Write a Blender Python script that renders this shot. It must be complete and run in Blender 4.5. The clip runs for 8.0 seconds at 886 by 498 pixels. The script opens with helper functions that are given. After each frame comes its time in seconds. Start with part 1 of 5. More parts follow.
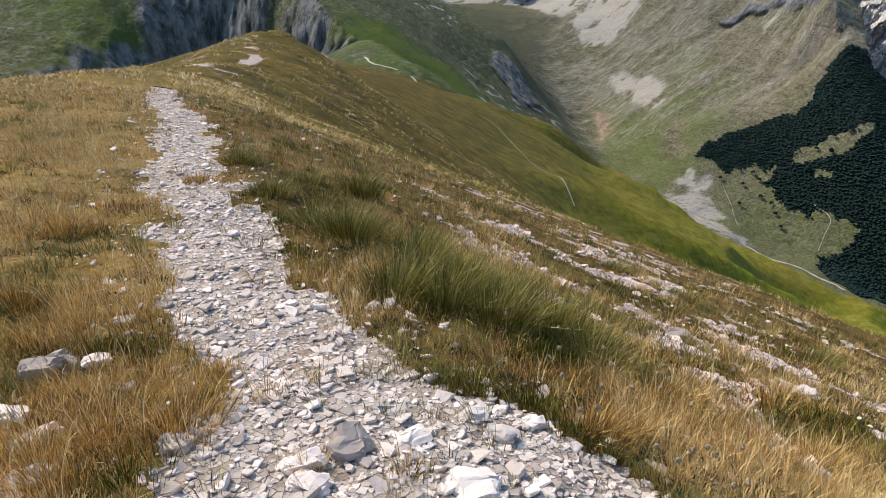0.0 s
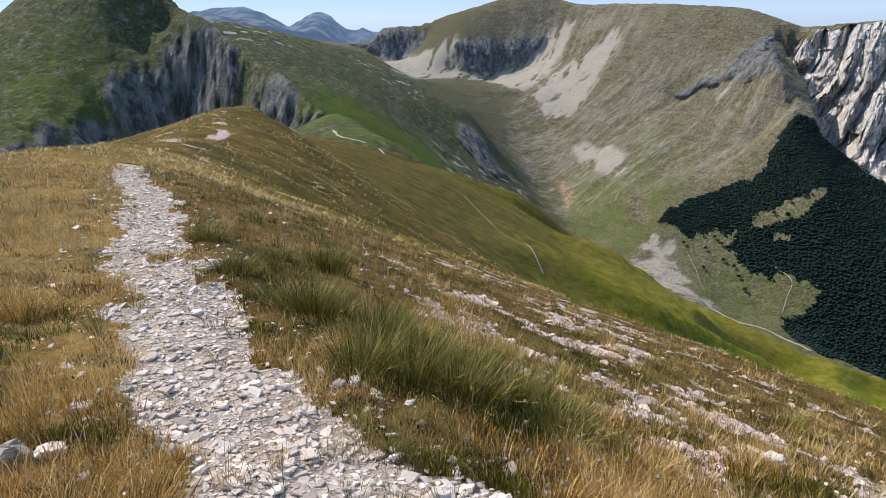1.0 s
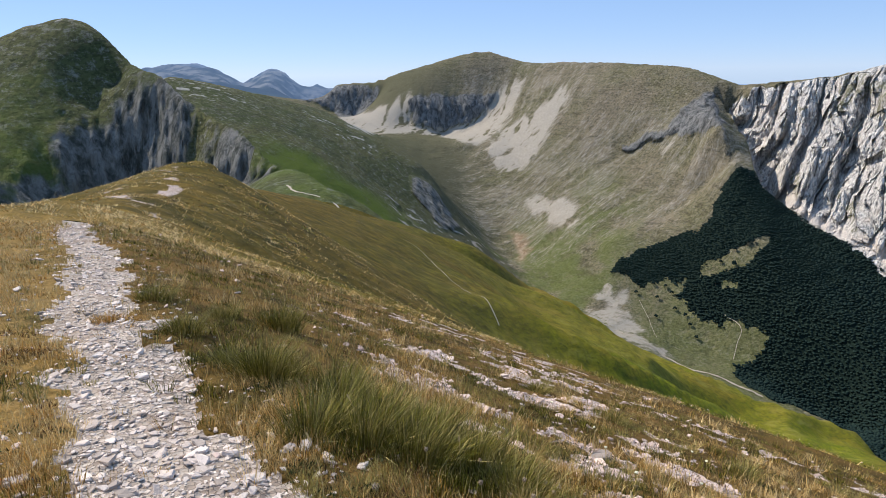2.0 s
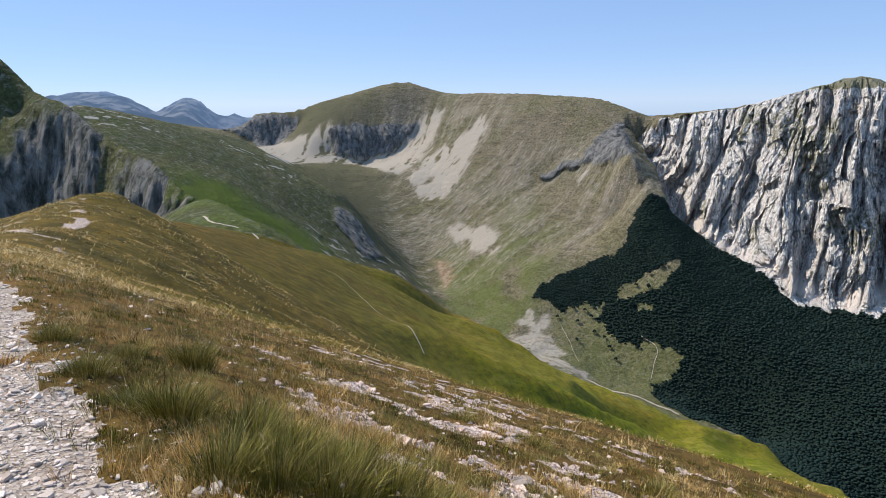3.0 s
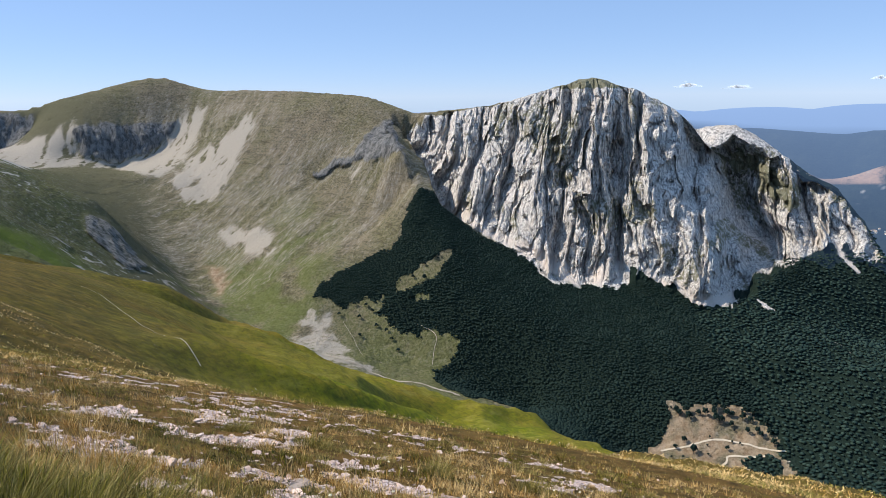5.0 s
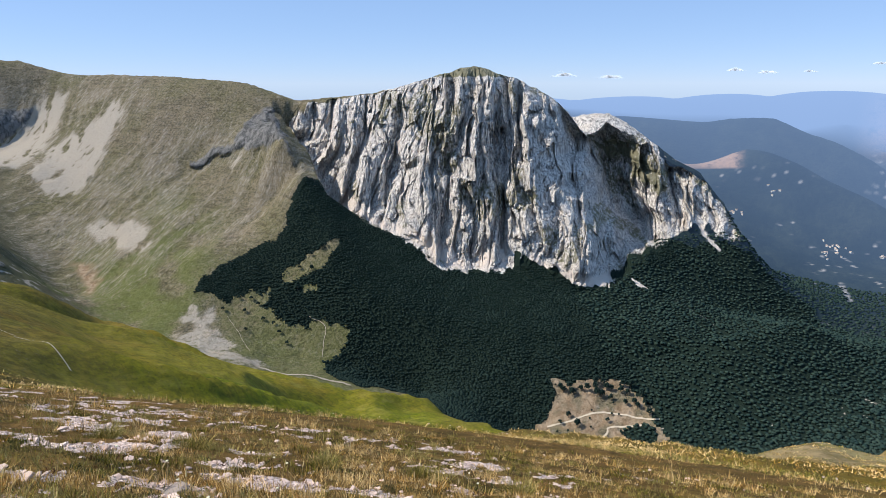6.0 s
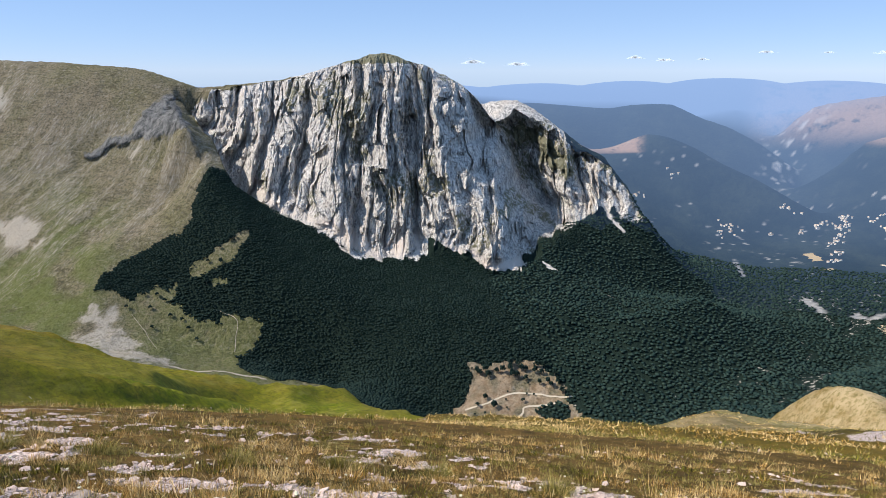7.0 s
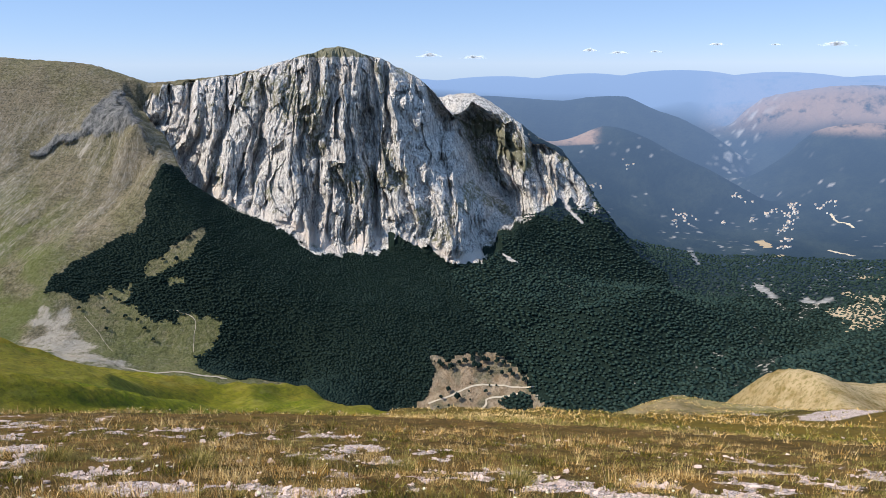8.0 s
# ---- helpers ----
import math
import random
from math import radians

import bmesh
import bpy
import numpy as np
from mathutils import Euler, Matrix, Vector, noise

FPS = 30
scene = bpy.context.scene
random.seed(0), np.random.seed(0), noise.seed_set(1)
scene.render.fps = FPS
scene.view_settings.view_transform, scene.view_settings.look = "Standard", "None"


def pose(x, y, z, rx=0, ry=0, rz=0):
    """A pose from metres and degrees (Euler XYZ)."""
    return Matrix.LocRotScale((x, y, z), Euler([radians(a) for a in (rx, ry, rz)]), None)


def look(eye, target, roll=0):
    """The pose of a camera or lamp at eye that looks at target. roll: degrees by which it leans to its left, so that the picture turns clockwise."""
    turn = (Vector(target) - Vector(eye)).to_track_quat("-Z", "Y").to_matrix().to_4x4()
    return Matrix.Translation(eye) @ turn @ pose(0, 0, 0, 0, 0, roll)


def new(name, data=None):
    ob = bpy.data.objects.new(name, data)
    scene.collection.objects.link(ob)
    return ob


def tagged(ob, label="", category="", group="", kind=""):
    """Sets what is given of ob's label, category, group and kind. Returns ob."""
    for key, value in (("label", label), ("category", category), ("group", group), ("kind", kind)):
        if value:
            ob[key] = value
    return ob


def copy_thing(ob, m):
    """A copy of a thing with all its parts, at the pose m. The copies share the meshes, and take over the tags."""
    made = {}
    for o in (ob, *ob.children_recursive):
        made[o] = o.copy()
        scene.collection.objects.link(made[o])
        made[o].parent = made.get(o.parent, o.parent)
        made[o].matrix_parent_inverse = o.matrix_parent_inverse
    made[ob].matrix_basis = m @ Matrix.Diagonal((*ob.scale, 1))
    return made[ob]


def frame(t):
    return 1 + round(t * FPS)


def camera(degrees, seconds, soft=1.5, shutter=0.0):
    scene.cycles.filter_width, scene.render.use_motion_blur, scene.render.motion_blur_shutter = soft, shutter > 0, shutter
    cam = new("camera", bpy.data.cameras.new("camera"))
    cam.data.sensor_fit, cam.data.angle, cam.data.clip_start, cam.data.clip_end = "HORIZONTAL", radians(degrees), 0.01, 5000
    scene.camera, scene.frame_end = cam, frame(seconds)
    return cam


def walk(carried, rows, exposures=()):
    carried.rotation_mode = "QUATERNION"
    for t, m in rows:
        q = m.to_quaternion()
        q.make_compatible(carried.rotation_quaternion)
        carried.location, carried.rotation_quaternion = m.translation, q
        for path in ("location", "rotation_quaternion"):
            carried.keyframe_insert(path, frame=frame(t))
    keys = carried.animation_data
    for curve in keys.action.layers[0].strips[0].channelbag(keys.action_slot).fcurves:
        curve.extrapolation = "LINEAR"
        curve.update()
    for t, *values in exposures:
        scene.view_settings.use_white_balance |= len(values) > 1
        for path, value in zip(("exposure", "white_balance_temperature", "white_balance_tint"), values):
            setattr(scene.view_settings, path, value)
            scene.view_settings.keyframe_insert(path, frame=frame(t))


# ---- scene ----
cam = camera(64.7, 8.0, soft=0.5)
PATH = [
    (0, (0.000, 0.000, 1.570), (-0.000, 9.139, -2.490), -1.29),
    (0.5, (0.020, -0.015, 1.598), (0.250, 9.316, -1.992), -1.32),
    (1, (0.034, -0.028, 1.622), (0.498, 9.452, -1.527), -1.41),
    (1.5, (0.044, -0.044, 1.647), (0.790, 9.538, -1.114), -1.35),
    (3, (0.116, -0.045, 1.667), (2.342, 9.485, -0.391), -0.80),
    (3.5, (0.152, -0.046, 1.660), (3.087, 9.304, -0.329), -0.82),
    (4, (0.180, -0.069, 1.675), (3.854, 9.015, -0.320), -0.88),
    (4.5, (0.209, -0.104, 1.678), (4.615, 8.636, -0.373), -0.82),
    (6, (0.362, -0.031, 1.604), (6.747, 7.313, -0.698), -0.08),
    (6.5, (0.378, -0.053, 1.608), (7.251, 6.806, -0.781), 0.05),
    (7, (0.368, -0.098, 1.631), (7.596, 6.354, -0.843), 0.04),
    (7.5, (0.359, -0.113, 1.639), (7.821, 6.039, -0.904), -0.08),
    (8, (0.357, -0.130, 1.650), (7.932, 5.875, -0.912), -0.23),
]
walk(cam, [(t, look(eye, target, roll)) for t, eye, target, roll in PATH])

# ---- sky and sun ----
SUN_AZ, SUN_EL = -50.0, 47.0
world = bpy.data.worlds.new("sky")
scene.world = world
world.use_nodes = True
wn = world.node_tree
sky = wn.nodes.new("ShaderNodeTexSky")
sky.sky_type, sky.sun_disc = "NISHITA", False
sky.sun_elevation, sky.sun_rotation = radians(SUN_EL), radians(SUN_AZ)
sky.altitude, sky.air_density, sky.dust_density, sky.ozone_density = 2500, 0.85, 0.0, 3.0
tint = wn.nodes.new("ShaderNodeMix")
tint.data_type, tint.blend_type = "RGBA", "MULTIPLY"
tint.inputs[0].default_value, tint.inputs[7].default_value = 1.0, (0.98, 0.92, 1.10, 1)
wn.links.new(sky.outputs["Color"], tint.inputs[6])
even = wn.nodes.new("ShaderNodeMix")
even.data_type = "RGBA"
even.inputs[0].default_value, even.inputs[7].default_value = 0.5, (3.35, 5.55, 8.6, 1)
wn.links.new(tint.outputs[2], even.inputs[6])
wn.links.new(even.outputs[2], wn.nodes["Background"].inputs["Color"])
wn.nodes["Background"].inputs["Strength"].default_value = 0.12
sun_data = bpy.data.lights.new("sun", "SUN")
sun_data.energy, sun_data.angle, sun_data.color = 5.0, radians(0.6), (1.0, 0.912, 0.785)
sun = new("sun", sun_data)
sun_way = Vector((math.sin(radians(SUN_AZ)) * math.cos(radians(SUN_EL)), math.cos(radians(SUN_AZ)) * math.cos(radians(SUN_EL)), math.sin(radians(SUN_EL))))
sun.matrix_world = look(sun_way * 100, (0, 0, 0))
scene.view_settings.exposure = 0.0

# ---- materials ----
class Nodes:
    """A small helper to write node materials."""

    def __init__(self, name, roughness=0.9, specular=0.06):
        self.material = bpy.data.materials.new(name)
        self.material.use_nodes = True
        self.tree = self.material.node_tree
        self.shader = self.tree.nodes["Principled BSDF"]
        self.shader.inputs["Roughness"].default_value = roughness
        self.shader.inputs["Specular IOR Level"].default_value = specular
        self.place = self.tree.nodes.new("ShaderNodeTexCoord").outputs["Object"]

    def put(self, socket, value):
        if isinstance(value, bpy.types.NodeSocket):
            self.tree.links.new(value, socket)
        else:
            socket.default_value = (*value, 1) if isinstance(value, tuple) and len(value) == 3 and socket.type == "RGBA" else value

    def noise(self, size, detail=4.0, rough=0.6, stretch=(1, 1, 1), place=None, turn=0.0):
        """Noise from 0 to 1 whose forms are about size metres across, drawn out along axes turned by degrees."""
        m = self.tree.nodes.new("ShaderNodeMapping")
        m.vector_type = "TEXTURE"
        m.inputs["Scale"].default_value = [size * s for s in stretch]
        m.inputs["Rotation"].default_value = (0, 0, radians(turn))
        self.tree.links.new(place or self.place, m.inputs["Vector"])
        n = self.tree.nodes.new("ShaderNodeTexNoise")
        n.inputs["Scale"].default_value, n.inputs["Detail"].default_value, n.inputs["Roughness"].default_value = 1.0, detail, rough
        self.tree.links.new(m.outputs["Vector"], n.inputs["Vector"])
        return n.outputs["Fac"]

    def cells(self, size, feature="F1", output="Distance"):
        n = self.tree.nodes.new("ShaderNodeTexVoronoi")
        n.feature, n.inputs["Scale"].default_value = feature, 1 / size
        self.tree.links.new(self.place, n.inputs["Vector"])
        return n.outputs[output]

    def step(self, value, low, high):
        n = self.tree.nodes.new("ShaderNodeMapRange")
        n.interpolation_type = "SMOOTHSTEP"
        self.put(n.inputs["Value"], value)
        n.inputs["From Min"].default_value, n.inputs["From Max"].default_value = low, high
        return n.outputs["Result"]

    def math(self, kind, a, b):
        n = self.tree.nodes.new("ShaderNodeMath")
        n.operation = kind
        self.put(n.inputs[0], a), self.put(n.inputs[1], b)
        return n.outputs[0]

    def mix(self, factor, a, b, kind="MIX"):
        n = self.tree.nodes.new("ShaderNodeMix")
        n.data_type, n.blend_type = "RGBA", kind
        self.put(n.inputs[0], factor), self.put(n.inputs[6], a), self.put(n.inputs[7], b)
        return n.outputs[2]

    def mask(self, name):
        n = self.tree.nodes.new("ShaderNodeAttribute")
        n.attribute_name = name
        return n.outputs["Fac"]

    def chance(self, island=True):
        if island:
            return self.tree.nodes.new("ShaderNodeNewGeometry").outputs["Random Per Island"]
        return self.tree.nodes.new("ShaderNodeObjectInfo").outputs["Random"]

    def done(self, colour, bump=None, depth=0.1, strength=0.6):
        self.put(self.shader.inputs["Base Color"], colour)
        if bump is not None:
            n = self.tree.nodes.new("ShaderNodeBump")
            n.inputs["Strength"].default_value, n.inputs["Distance"].default_value = strength, depth
            self.put(n.inputs["Height"], bump)
            self.tree.links.new(n.outputs["Normal"], self.shader.inputs["Normal"])
        return self.material


def meadow_material():
    n = Nodes("dry_meadow")
    broad_tone, clump, patch, fine = n.noise(14, 6, 0.7), n.noise(3.2, 5, 0.7), n.noise(0.9, 6, 0.7), n.noise(0.12, 4)
    c = n.mix(n.step(broad_tone, 0.35, 0.65), (0.225, 0.138, 0.028), (0.175, 0.118, 0.016))
    c = n.mix(n.math("MULTIPLY", n.mask("gold"), 0.8), c, n.mix(n.step(n.noise(9, 6, 0.7), 0.35, 0.65), (0.36, 0.26, 0.028), (0.26, 0.225, 0.018)))
    c = n.mix(n.math("MULTIPLY", n.mask("green"), n.step(n.math("ADD", broad_tone, n.math("MULTIPLY", clump, 0.4)), 0.3, 0.75)), c, n.mix(n.step(n.noise(6, 6, 0.75), 0.35, 0.65), (0.24, 0.255, 0.014), (0.14, 0.175, 0.010)))
    c = n.mix(n.math("MULTIPLY", n.mask("gold"), n.math("MULTIPLY", n.step(n.noise(3.0, 7, 0.8), 0.47, 0.62), 0.55)), c, n.mix(0.5, c, (0.06, 0.06, 0.012)))
    c = n.mix(n.math("MULTIPLY", n.mask("dry"), n.step(patch, 0.3, 0.55)), c, (0.36, 0.235, 0.085))
    c = n.mix(n.math("MULTIPLY", n.step(clump, 0.45, 0.62), 0.6), c, n.mix(0.6, c, (0.07, 0.065, 0.018)))
    c = n.mix(n.math("MULTIPLY", n.step(patch, 0.5, 0.66), 0.7), c, n.mix(0.65, c, (0.06, 0.05, 0.02)))
    c = n.mix(n.math("MULTIPLY", n.step(fine, 0.4, 0.7), 0.5), c, n.mix(0.55, c, (0.05, 0.04, 0.015)))
    c = n.mix(n.math("MULTIPLY", n.step(n.noise(0.5, 6, 0.8), 0.62, 0.72), 0.4), c, (0.55, 0.42, 0.31))
    c = n.mix(n.math("MULTIPLY", n.mask("rough"), 0.45), c, n.mix(n.step(clump, 0.35, 0.6), (0.17, 0.115, 0.028), (0.06, 0.05, 0.016)))
    hummock = n.math("MULTIPLY", n.mask("rough"), n.step(n.noise(3.2, 8, 0.8, (2.4, 1, 1), None, 21.7), 0.46, 0.58))
    c = n.mix(n.math("MULTIPLY", hummock, 0.7), c, n.mix(0.75, c, (0.030, 0.027, 0.010)))
    open_slope = n.math("MAXIMUM", n.mask("rough"), n.mask("gold"))
    runnel, swathe = n.noise(2.6, 7, 0.75, (9, 1, 1), None, 21.7), n.noise(13, 6, 0.7, (5, 1, 1), None, 24.0)
    c = n.mix(n.math("MULTIPLY", open_slope, n.math("MULTIPLY", n.step(runnel, 0.48, 0.60), 0.5)), c, n.mix(0.6, c, (0.05, 0.05, 0.014)))
    c = n.mix(n.math("MULTIPLY", open_slope, n.math("MULTIPLY", n.step(swathe, 0.50, 0.66), 0.4)), c, n.mix(0.65, c, (0.05, 0.055, 0.012)))
    c = n.mix(n.math("MULTIPLY", n.mask("gold"), n.math("MULTIPLY", n.step(swathe, 0.47, 0.34), 0.45)), c, (0.36, 0.30, 0.07))
    c = n.mix(n.math("MULTIPLY", n.mask("rough"), n.math("MULTIPLY", n.step(n.noise(1.6, 7, 0.85), 0.57, 0.66), 0.5)), c, (0.40, 0.30, 0.19))
    c = n.mix(n.math("MULTIPLY", n.mask("spur"), n.step(n.noise(12, 6, 0.7), 0.25, 0.6)), c, n.mix(n.step(n.noise(1.8, 5, 0.8), 0.45, 0.62), (0.50, 0.38, 0.22), (0.27, 0.22, 0.10)))
    # Soil and dead grass near the path, darkened for the shade between blades.
    c = n.mix(n.math("MULTIPLY", n.mask("shaded_thatch"), n.math("SUBTRACT", 0.75, n.math("MULTIPLY", n.mask("dry"), 0.45))), c, n.mix(n.step(patch, 0.35, 0.65), (0.17, 0.095, 0.034), (0.055, 0.034, 0.013)))
    stony = n.step(n.math("ADD", n.mask("stony"), n.math("MULTIPLY", n.math("SUBTRACT", n.noise(0.3, 7, 0.85), 0.5), 1.1)), 0.36, 0.5)
    pebble = n.mix(n.step(n.cells(0.07, "DISTANCE_TO_EDGE"), 0.01, 0.12), (0.17, 0.125, 0.10), n.mix(n.cells(0.07, output="Color"), (0.50, 0.38, 0.33), (0.88, 0.72, 0.65)))
    c = n.mix(stony, c, pebble)
    return n.done(c, n.math("ADD", n.math("ADD", patch, n.math("MULTIPLY", clump, 2.0)), n.math("MULTIPLY", fine, 0.3)), 0.22, 0.9)


def gravel_material():
    n = Nodes("pale_gravel")
    tone = n.mix(n.cells(0.045, output="Color"), (0.30, 0.235, 0.185), (0.66, 0.565, 0.49))
    # Gaps between pebbles are painted near-black for the shade in them.
    c = n.mix(n.step(n.cells(0.045, "DISTANCE_TO_EDGE"), 0.0, 0.05), (0.06, 0.05, 0.042), tone)
    c = n.mix(n.math("MULTIPLY", n.step(n.noise(0.8, 5, 0.7), 0.42, 0.7), 0.7), c, n.mix(n.noise(0.03), (0.14, 0.095, 0.065), (0.40, 0.29, 0.22)))
    return n.done(c, n.math("ADD", n.cells(0.045), n.noise(0.02)), 0.02, 0.8)


def hillside_material(name, grass, grass_b, stone, crag_dark, crag_light, dots=0.3, lines=0.0):
    """Thin alpine turf broken by scree and rock."""
    n = Nodes(name)
    big, mid, fine = n.noise(260, 6), n.noise(45, 6, 0.7), n.noise(7, 5, 0.7)
    c = n.mix(n.step(big, 0.35, 0.65), grass, grass_b)
    c = n.mix(n.step(mid, 0.5, 0.75), c, n.mix(0.5, c, (0.19, 0.16, 0.12)))
    c = n.mix(n.math("MULTIPLY", n.step(n.noise(15, 7, 0.8), 0.50, 0.62), 0.6), c, n.mix(0.45, stone, (0.12, 0.12, 0.10)))
    c = n.mix(n.math("MULTIPLY", n.step(n.noise(20, 7, 0.75, (5, 5, 0.4)), 0.5, 0.6), 0.5), c, n.mix(0.7, c, (0.04, 0.038, 0.028)))
    c = n.mix(n.math("MULTIPLY", n.step(fine, 0.45, 0.6), 0.8), c, n.mix(0.7, c, (0.032, 0.034, 0.018)))
    c = n.mix(n.math("MULTIPLY", n.mask("verge"), 0.9), c, n.mix(fine, (0.07, 0.07, 0.04), (0.17, 0.16, 0.10)))
    c = n.mix(n.math("MULTIPLY", n.step(n.noise(70, 6, 0.75, (1, 1, 0.5)), 0.54, 0.66), 0.55), c, n.mix(0.7, c, (0.025, 0.032, 0.018)))
    c = n.mix(n.math("MULTIPLY", n.step(n.noise(11, 4, 0.8), 0.63, 0.70), dots), c, stone)
    c = n.mix(n.math("MULTIPLY", n.mask("green"), n.step(mid, 0.15, 0.55)), c, (0.11, 0.145, 0.03))
    scratch, scratch_b = n.noise(6, 8, 0.8, (4.5, 1, 4.5), None, 18.6), n.noise(6, 8, 0.8, (4.5, 1, 4.5), None, 55.0)
    bare = n.math("MULTIPLY", n.step(n.mask("scree"), 0.02, 0.30), lines)
    c = n.mix(n.math("MULTIPLY", n.step(scratch, 0.52, 0.64), bare), c, n.mix(0.6, c, stone))
    c = n.mix(n.math("MULTIPLY", n.step(scratch_b, 0.55, 0.66), bare), c, n.mix(0.5, c, stone))
    c = n.mix(n.math("MULTIPLY", n.step(scratch, 0.46, 0.36), 0.5 * lines), c, n.mix(0.6, c, (0.04, 0.04, 0.025)))
    grit = n.mix(fine, n.mix(0.35, stone, (0.10, 0.10, 0.09)), stone)
    c = n.mix(n.step(n.math("ADD", n.math("ADD", n.mask("scree"), n.math("MULTIPLY", n.math("SUBTRACT", scratch, 0.5), 1.4 * min(1.0, lines + 0.2))), n.math("MULTIPLY", n.math("SUBTRACT", fine, 0.5), 0.7)), 0.25, 0.8), c, grit)
    # Crag shade is partly painted in as darker rock.
    wall = n.mix(n.step(n.noise(16, 6, 0.75, (1, 1, 3)), 0.35, 0.65), crag_dark, crag_light)
    c = n.mix(n.step(n.math("ADD", n.mask("rock"), n.math("MULTIPLY", n.math("SUBTRACT", mid, 0.5), 0.8)), 0.3, 0.6), c, wall)
    c = n.mix(n.mask("ochre"), c, n.mix(n.step(n.noise(24, 7, 0.75), 0.38, 0.62), n.mix(n.step(fine, 0.35, 0.65), (0.20, 0.135, 0.085), (0.34, 0.24, 0.155)), n.mix(fine, (0.33, 0.25, 0.165), (0.55, 0.43, 0.32))))
    return n.done(c, n.math("ADD", mid, n.math("MULTIPLY", fine, 0.5)), 13.0, 0.9)


def limestone_material():
    n = Nodes("grey_limestone", 0.85)
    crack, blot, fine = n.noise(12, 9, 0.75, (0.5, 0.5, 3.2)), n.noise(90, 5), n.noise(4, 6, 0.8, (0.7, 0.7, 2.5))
    # Dark crack streaks paint the shade of clefts into the rock colour.
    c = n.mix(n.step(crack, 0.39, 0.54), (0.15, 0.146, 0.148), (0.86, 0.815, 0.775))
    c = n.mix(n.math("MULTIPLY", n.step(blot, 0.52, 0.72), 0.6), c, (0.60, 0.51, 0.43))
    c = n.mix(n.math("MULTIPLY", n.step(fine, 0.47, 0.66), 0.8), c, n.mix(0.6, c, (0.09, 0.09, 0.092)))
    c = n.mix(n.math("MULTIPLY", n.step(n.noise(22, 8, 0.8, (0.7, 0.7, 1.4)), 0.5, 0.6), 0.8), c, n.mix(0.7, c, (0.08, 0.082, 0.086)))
    turf = n.math("MULTIPLY", n.step(n.math("ADD", n.mask("turf"), n.math("MULTIPLY", n.math("SUBTRACT", n.noise(16, 6, 0.75), 0.5), 2.6)), 0.58, 0.80), 0.85)
    c = n.mix(turf, c, n.mix(fine, (0.09, 0.095, 0.045), (0.22, 0.205, 0.115)))
    c = n.mix(n.mask("scree"), c, n.mix(fine, (0.55, 0.48, 0.43), (0.86, 0.78, 0.72)))
    return n.done(c, n.math("ADD", crack, n.math("MULTIPLY", fine, 0.6)), 5.0, 1.0)


def woodland_floor_material():
    n = Nodes("woodland_floor")
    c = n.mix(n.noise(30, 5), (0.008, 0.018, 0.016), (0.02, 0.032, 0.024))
    c = n.mix(n.step(n.math("ADD", n.mask("scree"), n.math("MULTIPLY", n.math("SUBTRACT", n.noise(14, 5, 0.7), 0.5), 1.2)), 0.45, 0.7), c, (0.50, 0.45, 0.39))
    return n.done(c, n.noise(9, 4), 5.0, 1.0)


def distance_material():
    """Hills so far off that haze is painted on them as a glow."""
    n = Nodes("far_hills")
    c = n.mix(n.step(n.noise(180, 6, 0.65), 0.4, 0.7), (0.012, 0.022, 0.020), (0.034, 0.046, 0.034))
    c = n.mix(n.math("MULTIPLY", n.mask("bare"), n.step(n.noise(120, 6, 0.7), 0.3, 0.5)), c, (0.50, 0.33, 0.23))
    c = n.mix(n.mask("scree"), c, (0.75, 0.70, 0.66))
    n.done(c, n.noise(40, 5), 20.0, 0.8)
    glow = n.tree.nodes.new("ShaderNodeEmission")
    n.put(glow.inputs["Color"], n.mix(n.mask("haze_glow"), (0.03, 0.078, 0.175), (0.35, 0.53, 0.90)))
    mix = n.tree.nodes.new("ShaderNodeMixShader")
    n.put(mix.inputs[0], n.mask("haze_glow"))
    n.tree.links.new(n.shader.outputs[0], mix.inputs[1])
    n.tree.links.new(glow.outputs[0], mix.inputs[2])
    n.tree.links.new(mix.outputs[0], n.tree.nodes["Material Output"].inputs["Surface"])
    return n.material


def plain_material(name, a, b, size, roughness=0.9, bump=0.02, island=False):
    n = Nodes(name, roughness)
    f = n.noise(size, 5, 0.65)
    c = n.mix(f, a, b)
    if island:
        c = n.mix(n.math("MULTIPLY", n.chance(), 0.45), c, n.mix(0.6, c, (0.02, 0.02, 0.02)))
    return n.done(c, f, bump, 0.7)


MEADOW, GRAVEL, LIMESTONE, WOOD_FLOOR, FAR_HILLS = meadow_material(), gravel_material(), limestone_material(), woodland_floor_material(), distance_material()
SCREE_TURF = hillside_material("scree_and_turf", (0.245, 0.205, 0.142), (0.185, 0.17, 0.095), (0.50, 0.445, 0.375), (0.075, 0.078, 0.078), (0.26, 0.255, 0.25), 0.3, 0.65)
GREEN_TURF = hillside_material("green_turf", (0.085, 0.102, 0.042), (0.14, 0.138, 0.06), (0.46, 0.44, 0.41), (0.06, 0.065, 0.055), (0.27, 0.26, 0.245), 0.55)
PALE_EARTH = plain_material("pale_earth", (0.40, 0.33, 0.25), (0.60, 0.54, 0.46), 3.0, bump=0.3)

